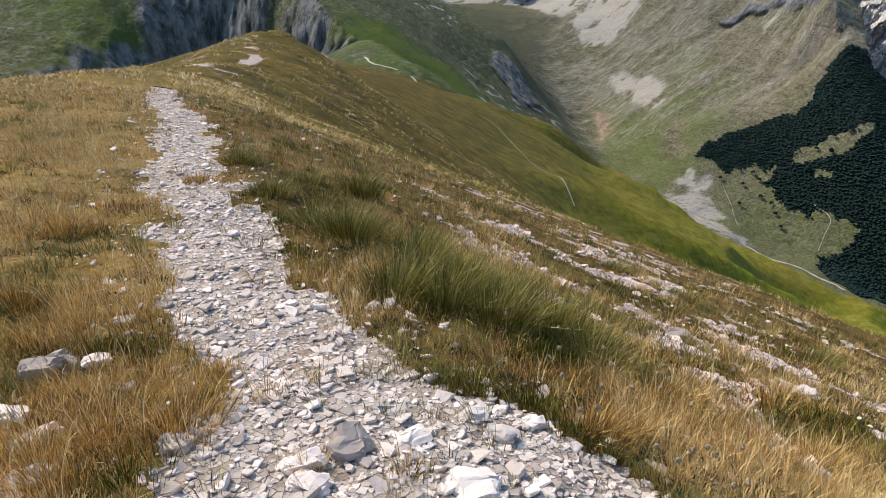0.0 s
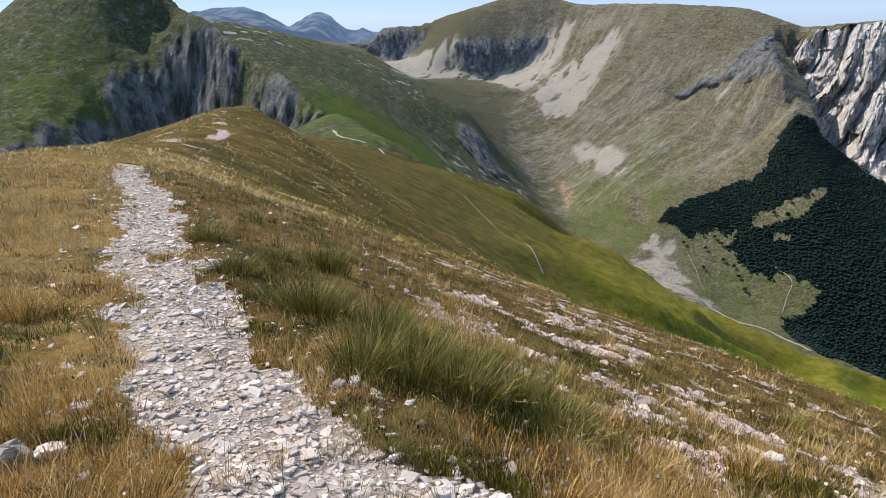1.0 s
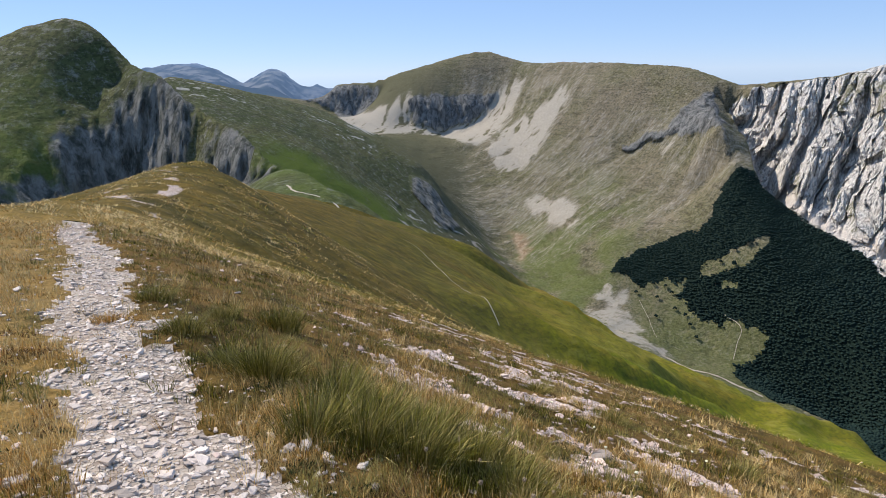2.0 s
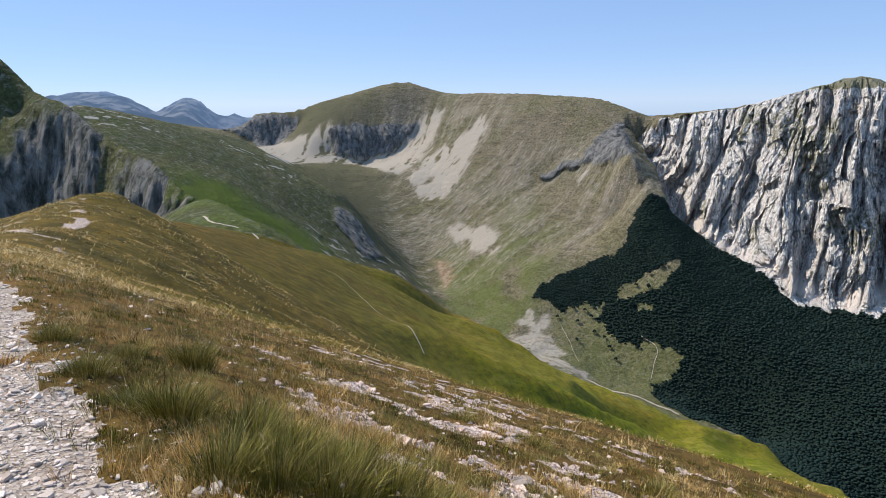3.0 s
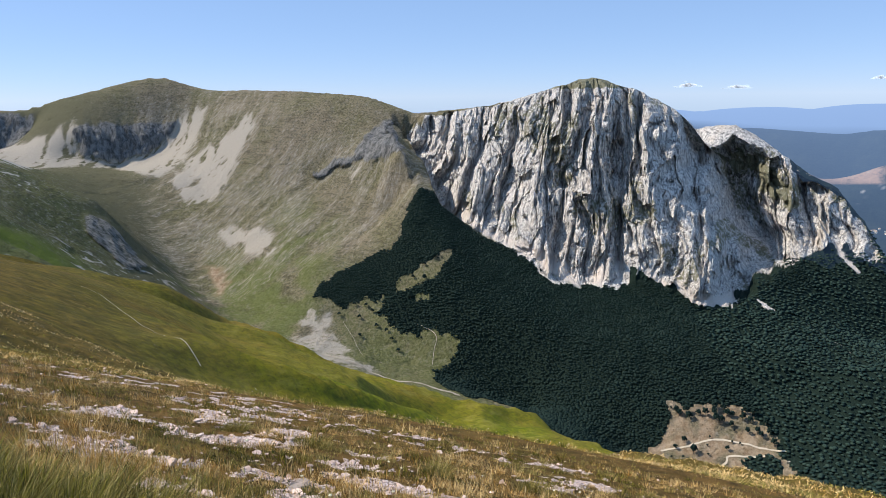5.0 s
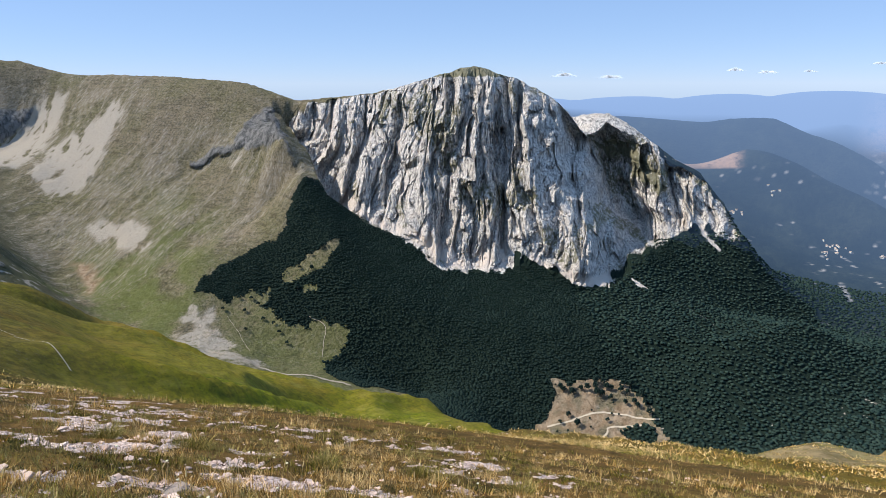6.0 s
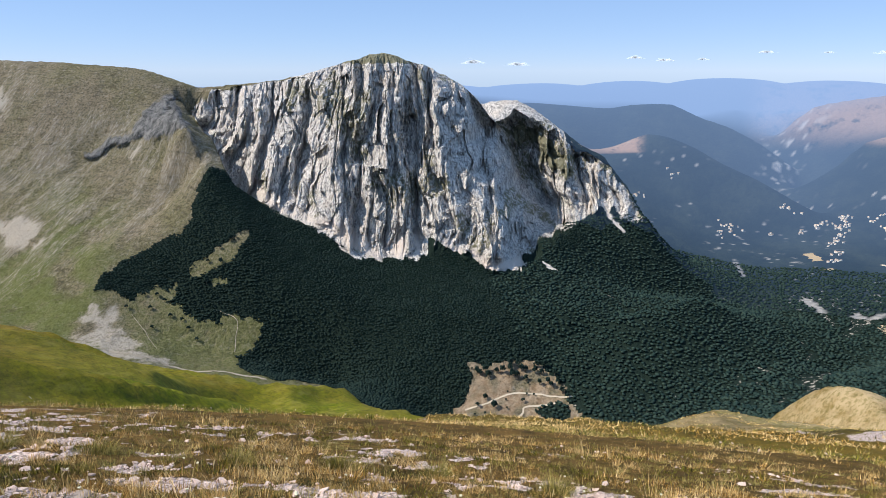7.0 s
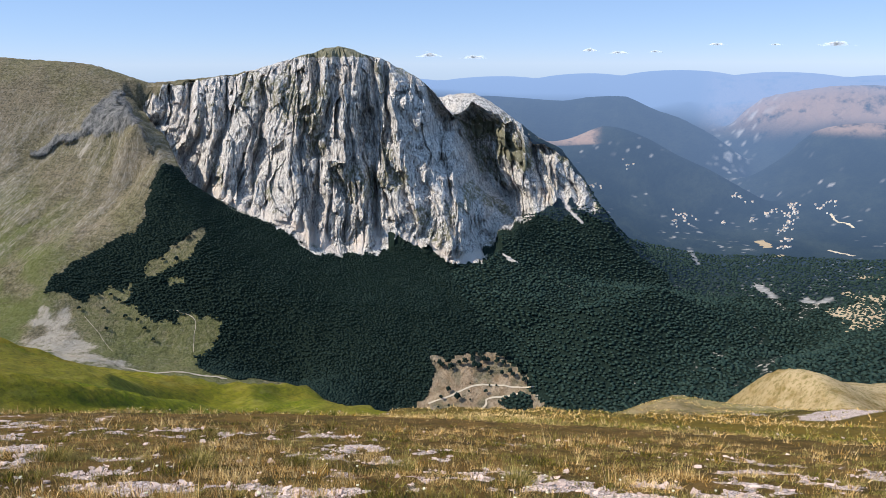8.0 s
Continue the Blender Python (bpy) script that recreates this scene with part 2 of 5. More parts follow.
# ---- plan of the ground cover: outlines in metres ----
WOOD = [(705, 1900), (755, 1930), (820, 1930), (905, 1915), (965, 1870), (1015, 1905), (1060, 1935), (1165, 1960), (1190, 1905), (1250, 1815), (1285, 1700), (1310, 1620), (1320, 1515), (1385, 1475), (1445, 1415), (1520, 1360), (1565, 1275), (1630, 1155), (1755, 1130), (1900, 1145), (2070, 1105), (2150, 1015), (2240, 825), (1950, 570), (1595, 445), (1455, 555), (1290, 655), (1210, 675), (980, 710), (990, 895), (1030, 1000), (955, 1070), (990, 1270), (890, 1345), (870, 1435), (890, 1515), (965, 1505), (985, 1530), (960, 1575), (880, 1640), (865, 1695), (840, 1740), (885, 1760), (830, 1805), (775, 1805), (740, 1870)]
CLEARING = [(910, 1765), (945, 1770), (985, 1755), (1025, 1745), (1100, 1730), (1070, 1705), (1020, 1695), (965, 1715), (920, 1740)]
CLEARING_LOW = [(930, 1705), (960, 1690), (985, 1665), (970, 1665), (940, 1690)]
GLADE = [(1250, 1050), (1275, 1030), (1280, 995), (1335, 970), (1370, 915), (1375, 870), (1365, 820), (1335, 795), (1295, 740), (1210, 670), (590, 430), (980, 870), (1015, 985), (1085, 1030), (1120, 990), (1180, 985), (1230, 1005)]
GLADE_WOOD = [(1258, 832), (1284, 834), (1316, 808), (1318, 775), (1288, 752), (1262, 738), (1246, 752)]
GLADE_WOOD_LOW = [(1165, 790), (1205, 812), (1240, 820), (1240, 776), (1205, 720), (1180, 700), (1150, 740)]
GLADE_TREES = [(1320, 953), (1334, 939), (1334, 916), (1360, 900), (1373, 887), (1370, 855), (1259, 974), (1265, 987), (1306, 922), (1315, 902), (1299, 931), (1339, 811), (1338, 843), (1340, 853), (1291, 954), (1251, 994), (1214, 947), (1208, 916), (1328, 925), (1352, 880), (1345, 895), (1310, 945), (1280, 965), (1325, 868)]
GLADE_BUSHES = [(1186, 874), (1180, 854), (1150, 856), (1141, 948), (1110, 948), (1150, 921), (1183, 922), (1072, 957), (1077, 937), (1195, 862), (1172, 842), (1160, 905), (1100, 925), (1060, 940), (1125, 960), (1225, 890), (1240, 905)]
CLIFF = [(1285, 2300), (1300, 2400), (1345, 2400), (1400, 2310), (1470, 2190), (1500, 2110), (1545, 1985), (1590, 1870), (1620, 1780), (1700, 1655), (1805, 1595), (1890, 1535), (2075, 1495), (2160, 1375), (2200, 1210), (2220, 1110), (2170, 1030), (2095, 1120), (1980, 1175), (1850, 1180), (1655, 1145), (1565, 1285), (1525, 1365), (1475, 1430), (1415, 1470), (1360, 1525), (1315, 1665), (1250, 1810), (1235, 1955), (1285, 2185)]
EAST_GRASS = [(1915, 1515), (2075, 1495), (2130, 1405), (2125, 1280), (2115, 1225), (2060, 1300), (2035, 1405), (1950, 1465)]
CRAG = [(1260, 2445), (1190, 2420), (1135, 2445), (1090, 2375), (1140, 2200), (1145, 2045), (1125, 1925), (1155, 2105), (1260, 2370)]
CRAG_BAND = [(1115, 2380), (1040, 2465), (960, 2500), (965, 2475), (1035, 2425), (1105, 2350)]
PALE_CONE = [(1145, 2215), (1100, 2345), (1040, 2335), (1060, 2300), (1105, 2310), (1130, 2180)]
SCREE_CIRQUE = [(-125, 3495), (105, 3390), (280, 3340), (300, 3285), (215, 3230), (415, 3225), (570, 3220), (690, 3270), (785, 3200), (715, 3135), (600, 2980), (460, 2900), (355, 3165), (110, 3145), (-20, 2390)]
SCREE_FACE = [(880, 2970), (870, 2860), (775, 2785), (685, 2690), (615, 2635), (535, 2695), (510, 2845), (640, 2990), (770, 2950)]
SCREE_FAN = [(675, 2460), (745, 2325), (730, 2205), (670, 2220), (630, 2330), (590, 2460), (585, 2525)]
DARK_BAND = [(-325, 3665), (-110, 3700), (145, 3605), (100, 3605), (-10, 3405), (-115, 3600)]
DARK_WALL = [(255, 3325), (355, 3315), (505, 3280), (665, 3265), (630, 3235), (520, 3225), (390, 3225), (275, 3235), (235, 3295)]
DARK_GULLY = [(150, 2145), (210, 2205), (255, 2165), (295, 2065), (235, 1950), (195, 1985), (155, 2055)]
PYRAMID_ROCK = [(-300, 1130), (-345, 1150), (-375, 1120), (-403, 1070), (-440, 965), (-468, 870), (-480, 800), (-450, 790), (-400, 900), (-330, 980), (-260, 950), (-190, 890), (-120, 790), (-70, 690), (-20, 590), (-5, 600), (-60, 720), (-110, 845), (-150, 925), (-225, 1035)]
FAN_A = [(1320, 1705), (1350, 1665), (1365, 1595), (1390, 1505), (1375, 1460), (1345, 1545), (1315, 1640)]
FAN_B = [(1380, 1580), (1395, 1545), (1350, 1500), (1350, 1530)]
FAN_C = [(1435, 1500), (1465, 1455), (1420, 1430), (1410, 1460)]
FAN_D = [(1490, 1450), (1510, 1425), (1455, 1405)]
FAN_E = [(1535, 1375), (1560, 1320), (1550, 1300), (1535, 1345)]
FAN_F = [(1575, 1310), (1605, 1210), (1665, 1145), (1630, 1145), (1575, 1205), (1565, 1280)]
FAN_G = [(1735, 1150), (1740, 1120), (1730, 1080), (1715, 1105)]
FAN_H = [(2100, 1140), (2100, 1120), (2090, 1085), (2085, 1045), (2075, 1055), (2080, 1095), (2085, 1120)]
LUSH = [(74, 232), (110, 268), (146, 280), (178, 282), (250, 320), (252, 272), (158, 196), (54, 84), (72, 144), (84, 204), (62, 198)]
LUSH_BACK = [(-230, 1595), (-160, 1665), (-70, 1670), (50, 1690), (125, 1900), (5, 555), (-30, 565), (-70, 625)]
LUSH_PYRAMID = [(-555, 1100), (-470, 1070), (-385, 990), (-385, 895), (-405, 845), (-455, 865)]
WASH = [(580, 1730), (660, 1810), (715, 1850), (725, 1825), (715, 1765), (715, 1685), (720, 1615), (760, 1510), (680, 1555), (600, 1625)]
OCHRE = [(510, 2385), (560, 2335), (555, 2245), (525, 2165), (505, 2200), (520, 2275)]
STREAM_BED = [(530, 1785), (570, 1700), (630, 1660), (675, 1600), (715, 1565), (755, 1505), (820, 1430), (880, 1340)]
ROAD_UP = [(1165, 970), (1205, 940), (1235, 925), (1280, 890), (1315, 830), (1345, 780)]
ROAD_DOWN = [(1140, 830), (1205, 855), (1240, 855), (1255, 860), (1290, 825), (1310, 805)]
TRAIL_UPPER = [(13.5, 234), (19, 231), (23, 210), (26, 199.5), (29, 193)]
TRAIL_LOWER = [(48, 172.5), (48, 158), (27.5, 84), (24.5, 68.5)]
TRAIL_MID = [(27.5, 193.5), (31.5, 188), (34, 176.5), (35, 170)]
TRAIL_PALE = [(-62, 602), (-54, 578), (-42, 566), (-28, 560), (-20, 552), (-14, 542), (-2, 548)]
KNOLL_PATH = [(-23.5, 68.5), (-15.5, 47), (-14, 47), (-12, 41)]
KNOLL_PATH_TOP = [(-16, 59), (-16.5, 64.5), (-19, 74.5), (-21, 79.5), (-22.5, 87)]
FIELD_TRACK = [(920, 1635), (945, 1580), (925, 1555), (900, 1525)]
TRACK_WOOD = [(755, 1775), (755, 1710), (750, 1680), (745, 1625)]
HAMLETS = [
    ((3305, 668), (24, 16), 14), ((3232, 654), (26, 14), 14), ((3162, 644), (26, 12), 12), ((3046, 629), (26, 12), 10),
    ((2926, 590), (22, 12), 8), ((2806, 576), (18, 12), 7), ((3181, 742), (18, 10), 6), ((3230, 722), (16, 10), 6),
    ((3113, 780), (14, 10), 5), ((2958, 1018), (26, 24), 18), ((2887, 1028), (14, 14), 6), ((3217, 876), (18, 22), 9),
    ((3065, 885), (20, 12), 5), ((3322, 523), (18, 18), 8), ((2830, 1374), (14, 10), 7), ((3044, 1335), (14, 12), 5), ((3299, 549), (12, 12), 4),
]
LONE_TREES = [(750, 1871), (752, 1795), (773, 1703), (828, 1708), (845, 1680), (844, 1650), (845, 1612), (798, 1758), (829, 1777), (837, 1752), (804, 1799)]
CLOUDS = [((4263, 2160, 75), 154), ((4341, 2000, 60), 146), ((4430, 1793, 65), 115), ((4553, 1451, 105), 131), ((4640, 1141, 101), 92), ((4707, 827, 93), 239), ((3692, 3034, 45), 231), ((3874, 2799, 33), 212)]
# Bare gravel slips among the trees of the east valley: line and width.
GRAVEL_SLIPS = [
    ([(1750, 382), (1661, 352), (1595, 326)], 16),
    ([(1690, 349), (1840, 356)], 9),
    ([(1494, 308), (1533, 290), (1563, 269)], 14),
    ([(1891, 418), (1934, 419)], 9),
    ([(2221, 386), (2297, 390)], 12),
    ([(2240, 352), (2312, 336)], 14),
    ([(1710, 470), (1741, 468)], 8),
    ([(1636, 507), (1592, 488)], 6),
    ([(1978, 465), (1963, 442)], 5),
    ([(2366, 554), (2320, 515)], 10),
    ([(1527, 379), (1581, 380)], 8),
    ([(1335, 782), (1297, 743)], 4),
    ([(2653, 881), (2460, 781)], 5),
    ([(2344, 552), (2290, 505), (2164, 417)], 12),
    ([(2286, 391), (2257, 362), (2121, 377)], 14),
    ([(1698, 378), (1646, 341), (1528, 308)], 12),
    ([(1771, 1018), (1760, 963), (1721, 868), (1665, 788)], 3),
    ([(1722, 485), (1713, 468)], 8),
    ([(1616, 497), (1644, 433)], 6),
]

# ---- terrain: lattice noise ----
TABLE = np.random.default_rng(97).permutation(4096).astype(np.int32)
GRAD_X = np.cos(np.arange(4096) * (2 * math.pi / 4096)).astype(np.float32)
GRAD_Y = np.sin(np.arange(4096) * (2 * math.pi / 4096)).astype(np.float32)


def perlin(x, y, seed=0):
    """Gradient noise of the plane, from about -1 to 1."""
    x, y = np.asarray(x, float), np.asarray(y, float)
    ix, iy = np.floor(x), np.floor(y)
    fx, fy = (x - ix).astype(np.float32), (y - iy).astype(np.float32)
    ix, iy = ix.astype(np.int32) + 131 * seed, iy.astype(np.int32)
    ux, uy = fx * fx * (3 - 2 * fx), fy * fy * (3 - 2 * fy)
    out = []
    for dx in (0, 1):
        row = TABLE[(ix + dx) & 4095]
        for dy in (0, 1):
            h = TABLE[(row + iy + dy) & 4095]
            out.append(GRAD_X[h] * (fx - dx) + GRAD_Y[h] * (fy - dy))
    low = out[0] + ux * (out[2] - out[0])
    high = out[1] + ux * (out[3] - out[1])
    return 1.5 * (low + uy * (high - low))


def fbm(x, y, octaves=4, seed=0, gain=0.5):
    total, amp = 0.0, 1.0
    for o in range(octaves):
        total = total + amp * perlin(x * 2**o, y * 2**o, seed + 17 * o)
        amp *= gain
    return total


def ridged(x, y, octaves=4, seed=0, gain=0.5):
    total, amp = 0.0, 1.0
    for o in range(octaves):
        total = total + amp * (1 - 2 * np.abs(perlin(x * 2**o, y * 2**o, seed + 17 * o)))
        amp *= gain
    return total


def smooth(a, b, x):
    t = np.clip((x - a) / (b - a), 0, 1)
    return t * t * (3 - 2 * t)


def inside(polygon, x, y, fray=0.0, scale=60.0, seed=5):
    """Whether points of the plan lie in a polygon whose border is frayed by noise."""
    if fray:
        x, y = x + fray * fbm(x / scale, y / scale, 4, seed), y + fray * fbm(x / scale, y / scale, 4, seed + 3)
    hit = np.zeros(np.shape(x), bool)
    for (x0, y0), (x1, y1) in zip(polygon, polygon[1:] + polygon[:1]):
        if y0 != y1:
            hit ^= ((y0 > y) != (y1 > y)) & (x < x0 + (y - y0) * (x1 - x0) / (y1 - y0))
    return hit


# ---- terrain: the spines of ridges, slopes and streams, in metres from the first foothold ----
EYE = 1.57
SPINES = {
    'crest': (
        (-14.9, 37.1, -5.1), (-20.4, 58.6, -7.3), (-23.9, 91.9, -8.9), (-23.5, 117.7, -13.4),
    ),
    'left_brow': (
        (-12.6, 20.4, -1.9), (-13.2, 24.7, -2.4), (-14.3, 33.0, -3.9),
    ),
    'slope_edge': (
        (-32.1, 197.4, -28.3), (-23, 329, -58), (18, 430, -92), (68, 475, -121), (130, 493, -167),
        (211, 470, -203), (249, 439, -215), (195, 460, -198), (229, 422, -206), (248, 387, -208),
        (259, 356, -202), (267, 325, -199), (269, 296, -200), (271, 274, -204), (269, 254, -207),
    ),
    'slope_mid': (
        (-20.4, 108.0, -18.1), (-6.1, 149.8, -35.4), (26.8, 188.1, -59.6), (52.4, 223.9, -75.1), (103.3, 249.4, -111.0),
        (144.5, 228.1, -139.1), (172, 258, -148),
    ),
    'slope_low': (
        (-11.6, 43.4, -6.5), (-5.5, 39.6, -8.7), (5.4, 59.7, -20.4), (39.0, 108.1, -51.2), (13.3, 88.9, -32.9),
        (53.4, 129.4, -68.4), (71.1, 132.1, -73.2), (127.4, 167.1, -112.7), (45.0, 116.6, -56.2),
    ),
    'brow_r': (
        (7.9, 22.6, -10.1), (13.5, 24.6, -13.3), (20.3, 26.2, -16.9), (26.8, 27.1, -20.1), (35.7, 26.1, -23.6),
        (41.2, 21.1, -23.9), (42.2, 13.5, -21.0), (39.8, 6.6, -17.3), (38.3, 2.2, -15.2), (38.4, -0.7, -14.4),
    ),
    'knoll_left': (
        (-22.1, 53.6, -7.4), (-25.9, 70.3, -9.2), (-26.5, 83.9, -9.7),
    ),
    'spur_r': (
        (129.6, 76.0, -82.5), (126.6, 60.3, -73.0), (125.3, 51.0, -67.4), (128.3, 43.1, -63.2), (136.1, 34.3, -65.5),
        (147.7, 28.0, -70.9),
    ),
    'spur_r2': (
        (222.4, 59.7, -108.5), (229.7, 51.3, -105.1), (237.3, 38.2, -99.2), (249.8, 17.2, -92.6), (260.4, -1.1, -88.4),
    ),
    'pyramid_east': (
        (-450, 1270, 91), (-415, 1255, 72), (-385, 1230, 51), (-345, 1180, 21), (-285, 1115, 0),
        (-245, 1060, -26), (-200, 1010, -50), (-140, 920, -73), (-110, 855, -91), (-75, 775, -102),
        (-14, 640, -117), (24, 559, -116),
    ),
    'pyramid_west': (
        (-545, 1290, 69), (-645, 1300, 40), (-765, 1290, -99),
    ),
    'pyramid_rib': (
        (-368, 1169, -13), (-388, 1125, -45), (-403, 1077, -66), (-419, 1028, -93), (-438, 976, -110),
        (-455, 930, -121), (-467, 884, -128), (-479, 832, -132),
    ),
    'pyramid_foot': (
        (-470, 809, -147), (-460, 860, -150), (-445, 910, -156), (-413, 964, -166), (-385, 1008, -166),
        (-358, 1049, -159), (-321, 1062, -154), (-267, 1014, -148), (-199, 954, -138), (-140, 889, -126),
        (-109, 834, -126), (-76, 762, -125),
    ),
    'pyramid_apron': (
        (-392, 675, -124), (-352, 696, -130), (-309, 716, -136), (-260, 735, -142), (-214, 750, -146), (-163, 763, -143),
        (-134, 626, -120), (-175, 615, -122), (-214, 603, -118), (-253, 588, -113), (-289, 571, -108), (-322, 553, -103),
        (-251, 432, -82), (-198, 459, -90), (-137, 481, -97), (-105, 489, -95),
    ),
    'chute': (
        (1265, 2450, -80), (1270, 2225, -234), (1270, 2060, -335), (1280, 1910, -417),
    ),
    'back_ridge': (
        (-480, 1940, 2), (-425, 2260, -34), (-315, 2580, -76), (-175, 2845, -123),
    ),
    'back_slope': (
        (-265, 1730, -99), (-110, 1695, -180), (20, 1750, -274), (110, 1845, -369),
    ),
    'gully': (
        (200, 2290, -292), (305, 2130, -451), (400, 1980, -561), (480, 1870, -627),
    ),
    'stream': (
        (480, 3010, -279), (390, 2620, -434), (450, 2305, -586), (490, 1940, -632), (610, 1725, -641),
        (750, 1515, -698), (940, 1330, -738), (1015, 1075, -746),
    ),
    'stream2': (
        (1095, 1030, -792), (1170, 840, -806), (1270, 660, -767), (1625, 500, -720), (1890, 485, -711),
        (2205, 445, -709), (3135, 650, -661),
    ),
    'bove_sky': (
        (-95, 3700, -42), (65, 3650, -39), (215, 3595, 2), (390, 3550, 38), (510, 3515, 74),
        (585, 3470, 94), (650, 3440, 95), (720, 3395, 70), (820, 3330, 36), (975, 3205, 22),
        (1125, 2995, 4), (1215, 2795, -3), (1285, 2635, -9), (1325, 2520, -34), (1375, 2440, -65),
        (1420, 2355, -61), (1505, 2220, -50), (1535, 2135, -35), (1565, 2025, -11), (1595, 1935, 10),
        (1625, 1850, 32), (1645, 1800, 50), (1665, 1760, 58), (1695, 1715, 46), (1720, 1675, 28),
        (1765, 1625, 6), (1810, 1605, -18), (1870, 1580, -53), (1925, 1560, -96),
    ),
    'bove_east': (
        (2075, 1665, -119), (2140, 1545, -103), (2175, 1455, -158), (2205, 1375, -217), (2225, 1305, -268),
        (2245, 1230, -305), (2230, 1130, -393), (2225, 1055, -498),
    ),
    'bove_buttress': (
        (1200, 2295, -126), (1130, 2120, -180), (1115, 1965, -279), (1120, 1890, -351),
    ),
    'cliff_foot': (
        (1235, 2035, -296), (1250, 1810, -428), (1315, 1665, -470), (1430, 1485, -521), (1545, 1315, -538),
        (1635, 1160, -568), (1840, 1170, -529), (2100, 1125, -469), (2170, 1025, -485),
    ),
    'wall_edge': (
        (1805, 1580, -51), (1745, 1480, -182), (1705, 1375, -313), (1665, 1250, -468),
    ),
    'wall_east': (
        (2020, 1505, -199), (1985, 1385, -363), (1920, 1270, -474),
    ),
    'cirque': (
        (-270, 3490, -133), (-50, 3200, -239), (110, 3150, -256), (650, 2775, -312), (660, 3130, -174),
    ),
    'dark_wall_top': (
        (250, 3310, -110), (355, 3310, -81), (505, 3280, -105), (660, 3265, -77),
    ),
    'dark_wall_foot': (
        (240, 3265, -219), (390, 3225, -258), (515, 3220, -218), (630, 3230, -147),
    ),
    'dark_band_foot': (
        (-300, 3630, -117), (-125, 3600, -176), (-15, 3590, -204), (100, 3600, -120),
    ),
    'headwall': (
        (835, 2830, -160), (730, 2495, -393), (700, 2140, -530), (990, 2460, -295), (1125, 2345, -207),
        (1085, 2085, -395), (785, 2000, -507),
    ),
    'forest_toe': (
        (705, 1895, -571), (765, 1770, -630), (830, 1640, -679), (915, 1515, -717), (1045, 1290, -787),
    ),
    'forest_mid': (
        (1075, 1755, -434), (1020, 1600, -560), (1185, 1330, -636), (1440, 1050, -637), (1610, 805, -624),
        (1880, 690, -618), (1240, 1040, -716), (1285, 880, -758), (1435, 710, -725),
    ),
    'forest_east': (
        (2275, 1040, -559), (2290, 875, -659), (2250, 680, -733), (1935, 935, -665),
    ),
    'east_bank': (
        (1870, 335, -747), (2185, 265, -698), (2690, 235, -659), (1795, 135, -609), (1590, 195, -635),
    ),
    'hill_a': (
        (3220, 1720, -377), (3260, 1645, -330), (3290, 1585, -295), (3330, 1465, -318), (3340, 1350, -356),
        (3340, 1205, -428), (3340, 1040, -482), (3320, 820, -576),
    ),
    'hill_a_foot': (
        (2905, 1340, -534), (2970, 1050, -637), (3085, 840, -680),
    ),
    'hill_b': (
        (3465, 2460, -177), (3685, 2015, -207), (3725, 1895, -180), (3795, 1685, -171), (3810, 1520, -244),
        (3835, 1400, -277), (3855, 1215, -363), (3855, 1060, -455),
    ),
    'hill_c': (
        (4205, 1235, -346), (4245, 1165, -244), (4265, 1085, -174), (4295, 950, -148), (4335, 765, -115),
        (4390, 515, -107),
    ),
    'far_peaks': (
        (-1255, 4320, 21), (-1105, 4360, 43), (-1030, 4380, 42), (-910, 4405, 53), (-835, 4420, 37),
        (-765, 4415, -10), (-665, 4400, -34), (-575, 4385, -4), (-490, 4370, 13), (-385, 4385, -13),
        (-205, 4395, -36), (-80, 4400, -61),
    ),
    'hill_e': (
        (4225, 1720, -262), (4305, 1510, -212), (4380, 1270, -221),
    ),
    'hill_d': (
        (3680, 950, -542), (3755, 845, -457), (3800, 780, -374), (3830, 725, -312), (3870, 610, -282),
        (3925, 435, -270),
    ),
    'hill_d_foot': (
        (3340, 635, -596), (3170, 430, -637), (3085, 285, -646),
    ),
    'far_rim': (
        (-1460, 4625, -37), (-775, 4790, -60), (50, 4850, -77), (930, 4760, -93), (1885, 4470, -107),
        (2610, 4090, -115), (2915, 3875, -111), (3795, 3020, -105), (4160, 2495, -92), (4415, 2005, -78),
        (4655, 1365, -74), (4790, 760, -81), (4845, 220, -90),
    ),
}
SOFT_SPINES = ("slope_mid", "slope_low", "forest_mid", "forest_toe", "back_slope", "headwall", "forest_east", "east_bank", "spur_r", "spur_r2", "slope_edge", "left_brow", "hill_a", "hill_b", "hill_c", "hill_d", "hill_e", "hill_d_foot", "hill_a_foot", "cirque")
# Behind these crests the land falls away again: how far on, and how steeply.
CRESTS = {"bove_sky": (1.05, 0.06), "pyramid_east": (1.06, 0.06), "pyramid_west": (1.06, 0.05), "bove_east": (1.05, 0.05), "hill_a": (1.03, 0.025), "hill_b": (1.025, 0.012),
          "hill_c": (1.02, 0.012), "hill_d": (1.025, 0.02), "hill_e": (1.01, 0.005), "far_peaks": (1.03, 0.02), "far_rim": (1.015, 0.004), "back_ridge": (1.06, 0.02), "crest": (1.12, 0.03), "left_brow": (1.45, 0.13), "brow_r": (1.5, 0.035), "spur_r": (1.15, 0.06), "spur_r2": (1.15, 0.06), "knoll_left": (1.2, 0.05), "slope_edge": (1.2, 0.05)}
SHARP = ("bove_sky", "pyramid_east", "bove_east", "far_peaks", "hill_a", "hill_b", "hill_c", "hill_d")
ALONG, ACROSS = np.array((-0.37, 0.929)), np.array((0.929, 0.37))


def softplus(x, w):
    return w * np.logaddexp(0, x / w)


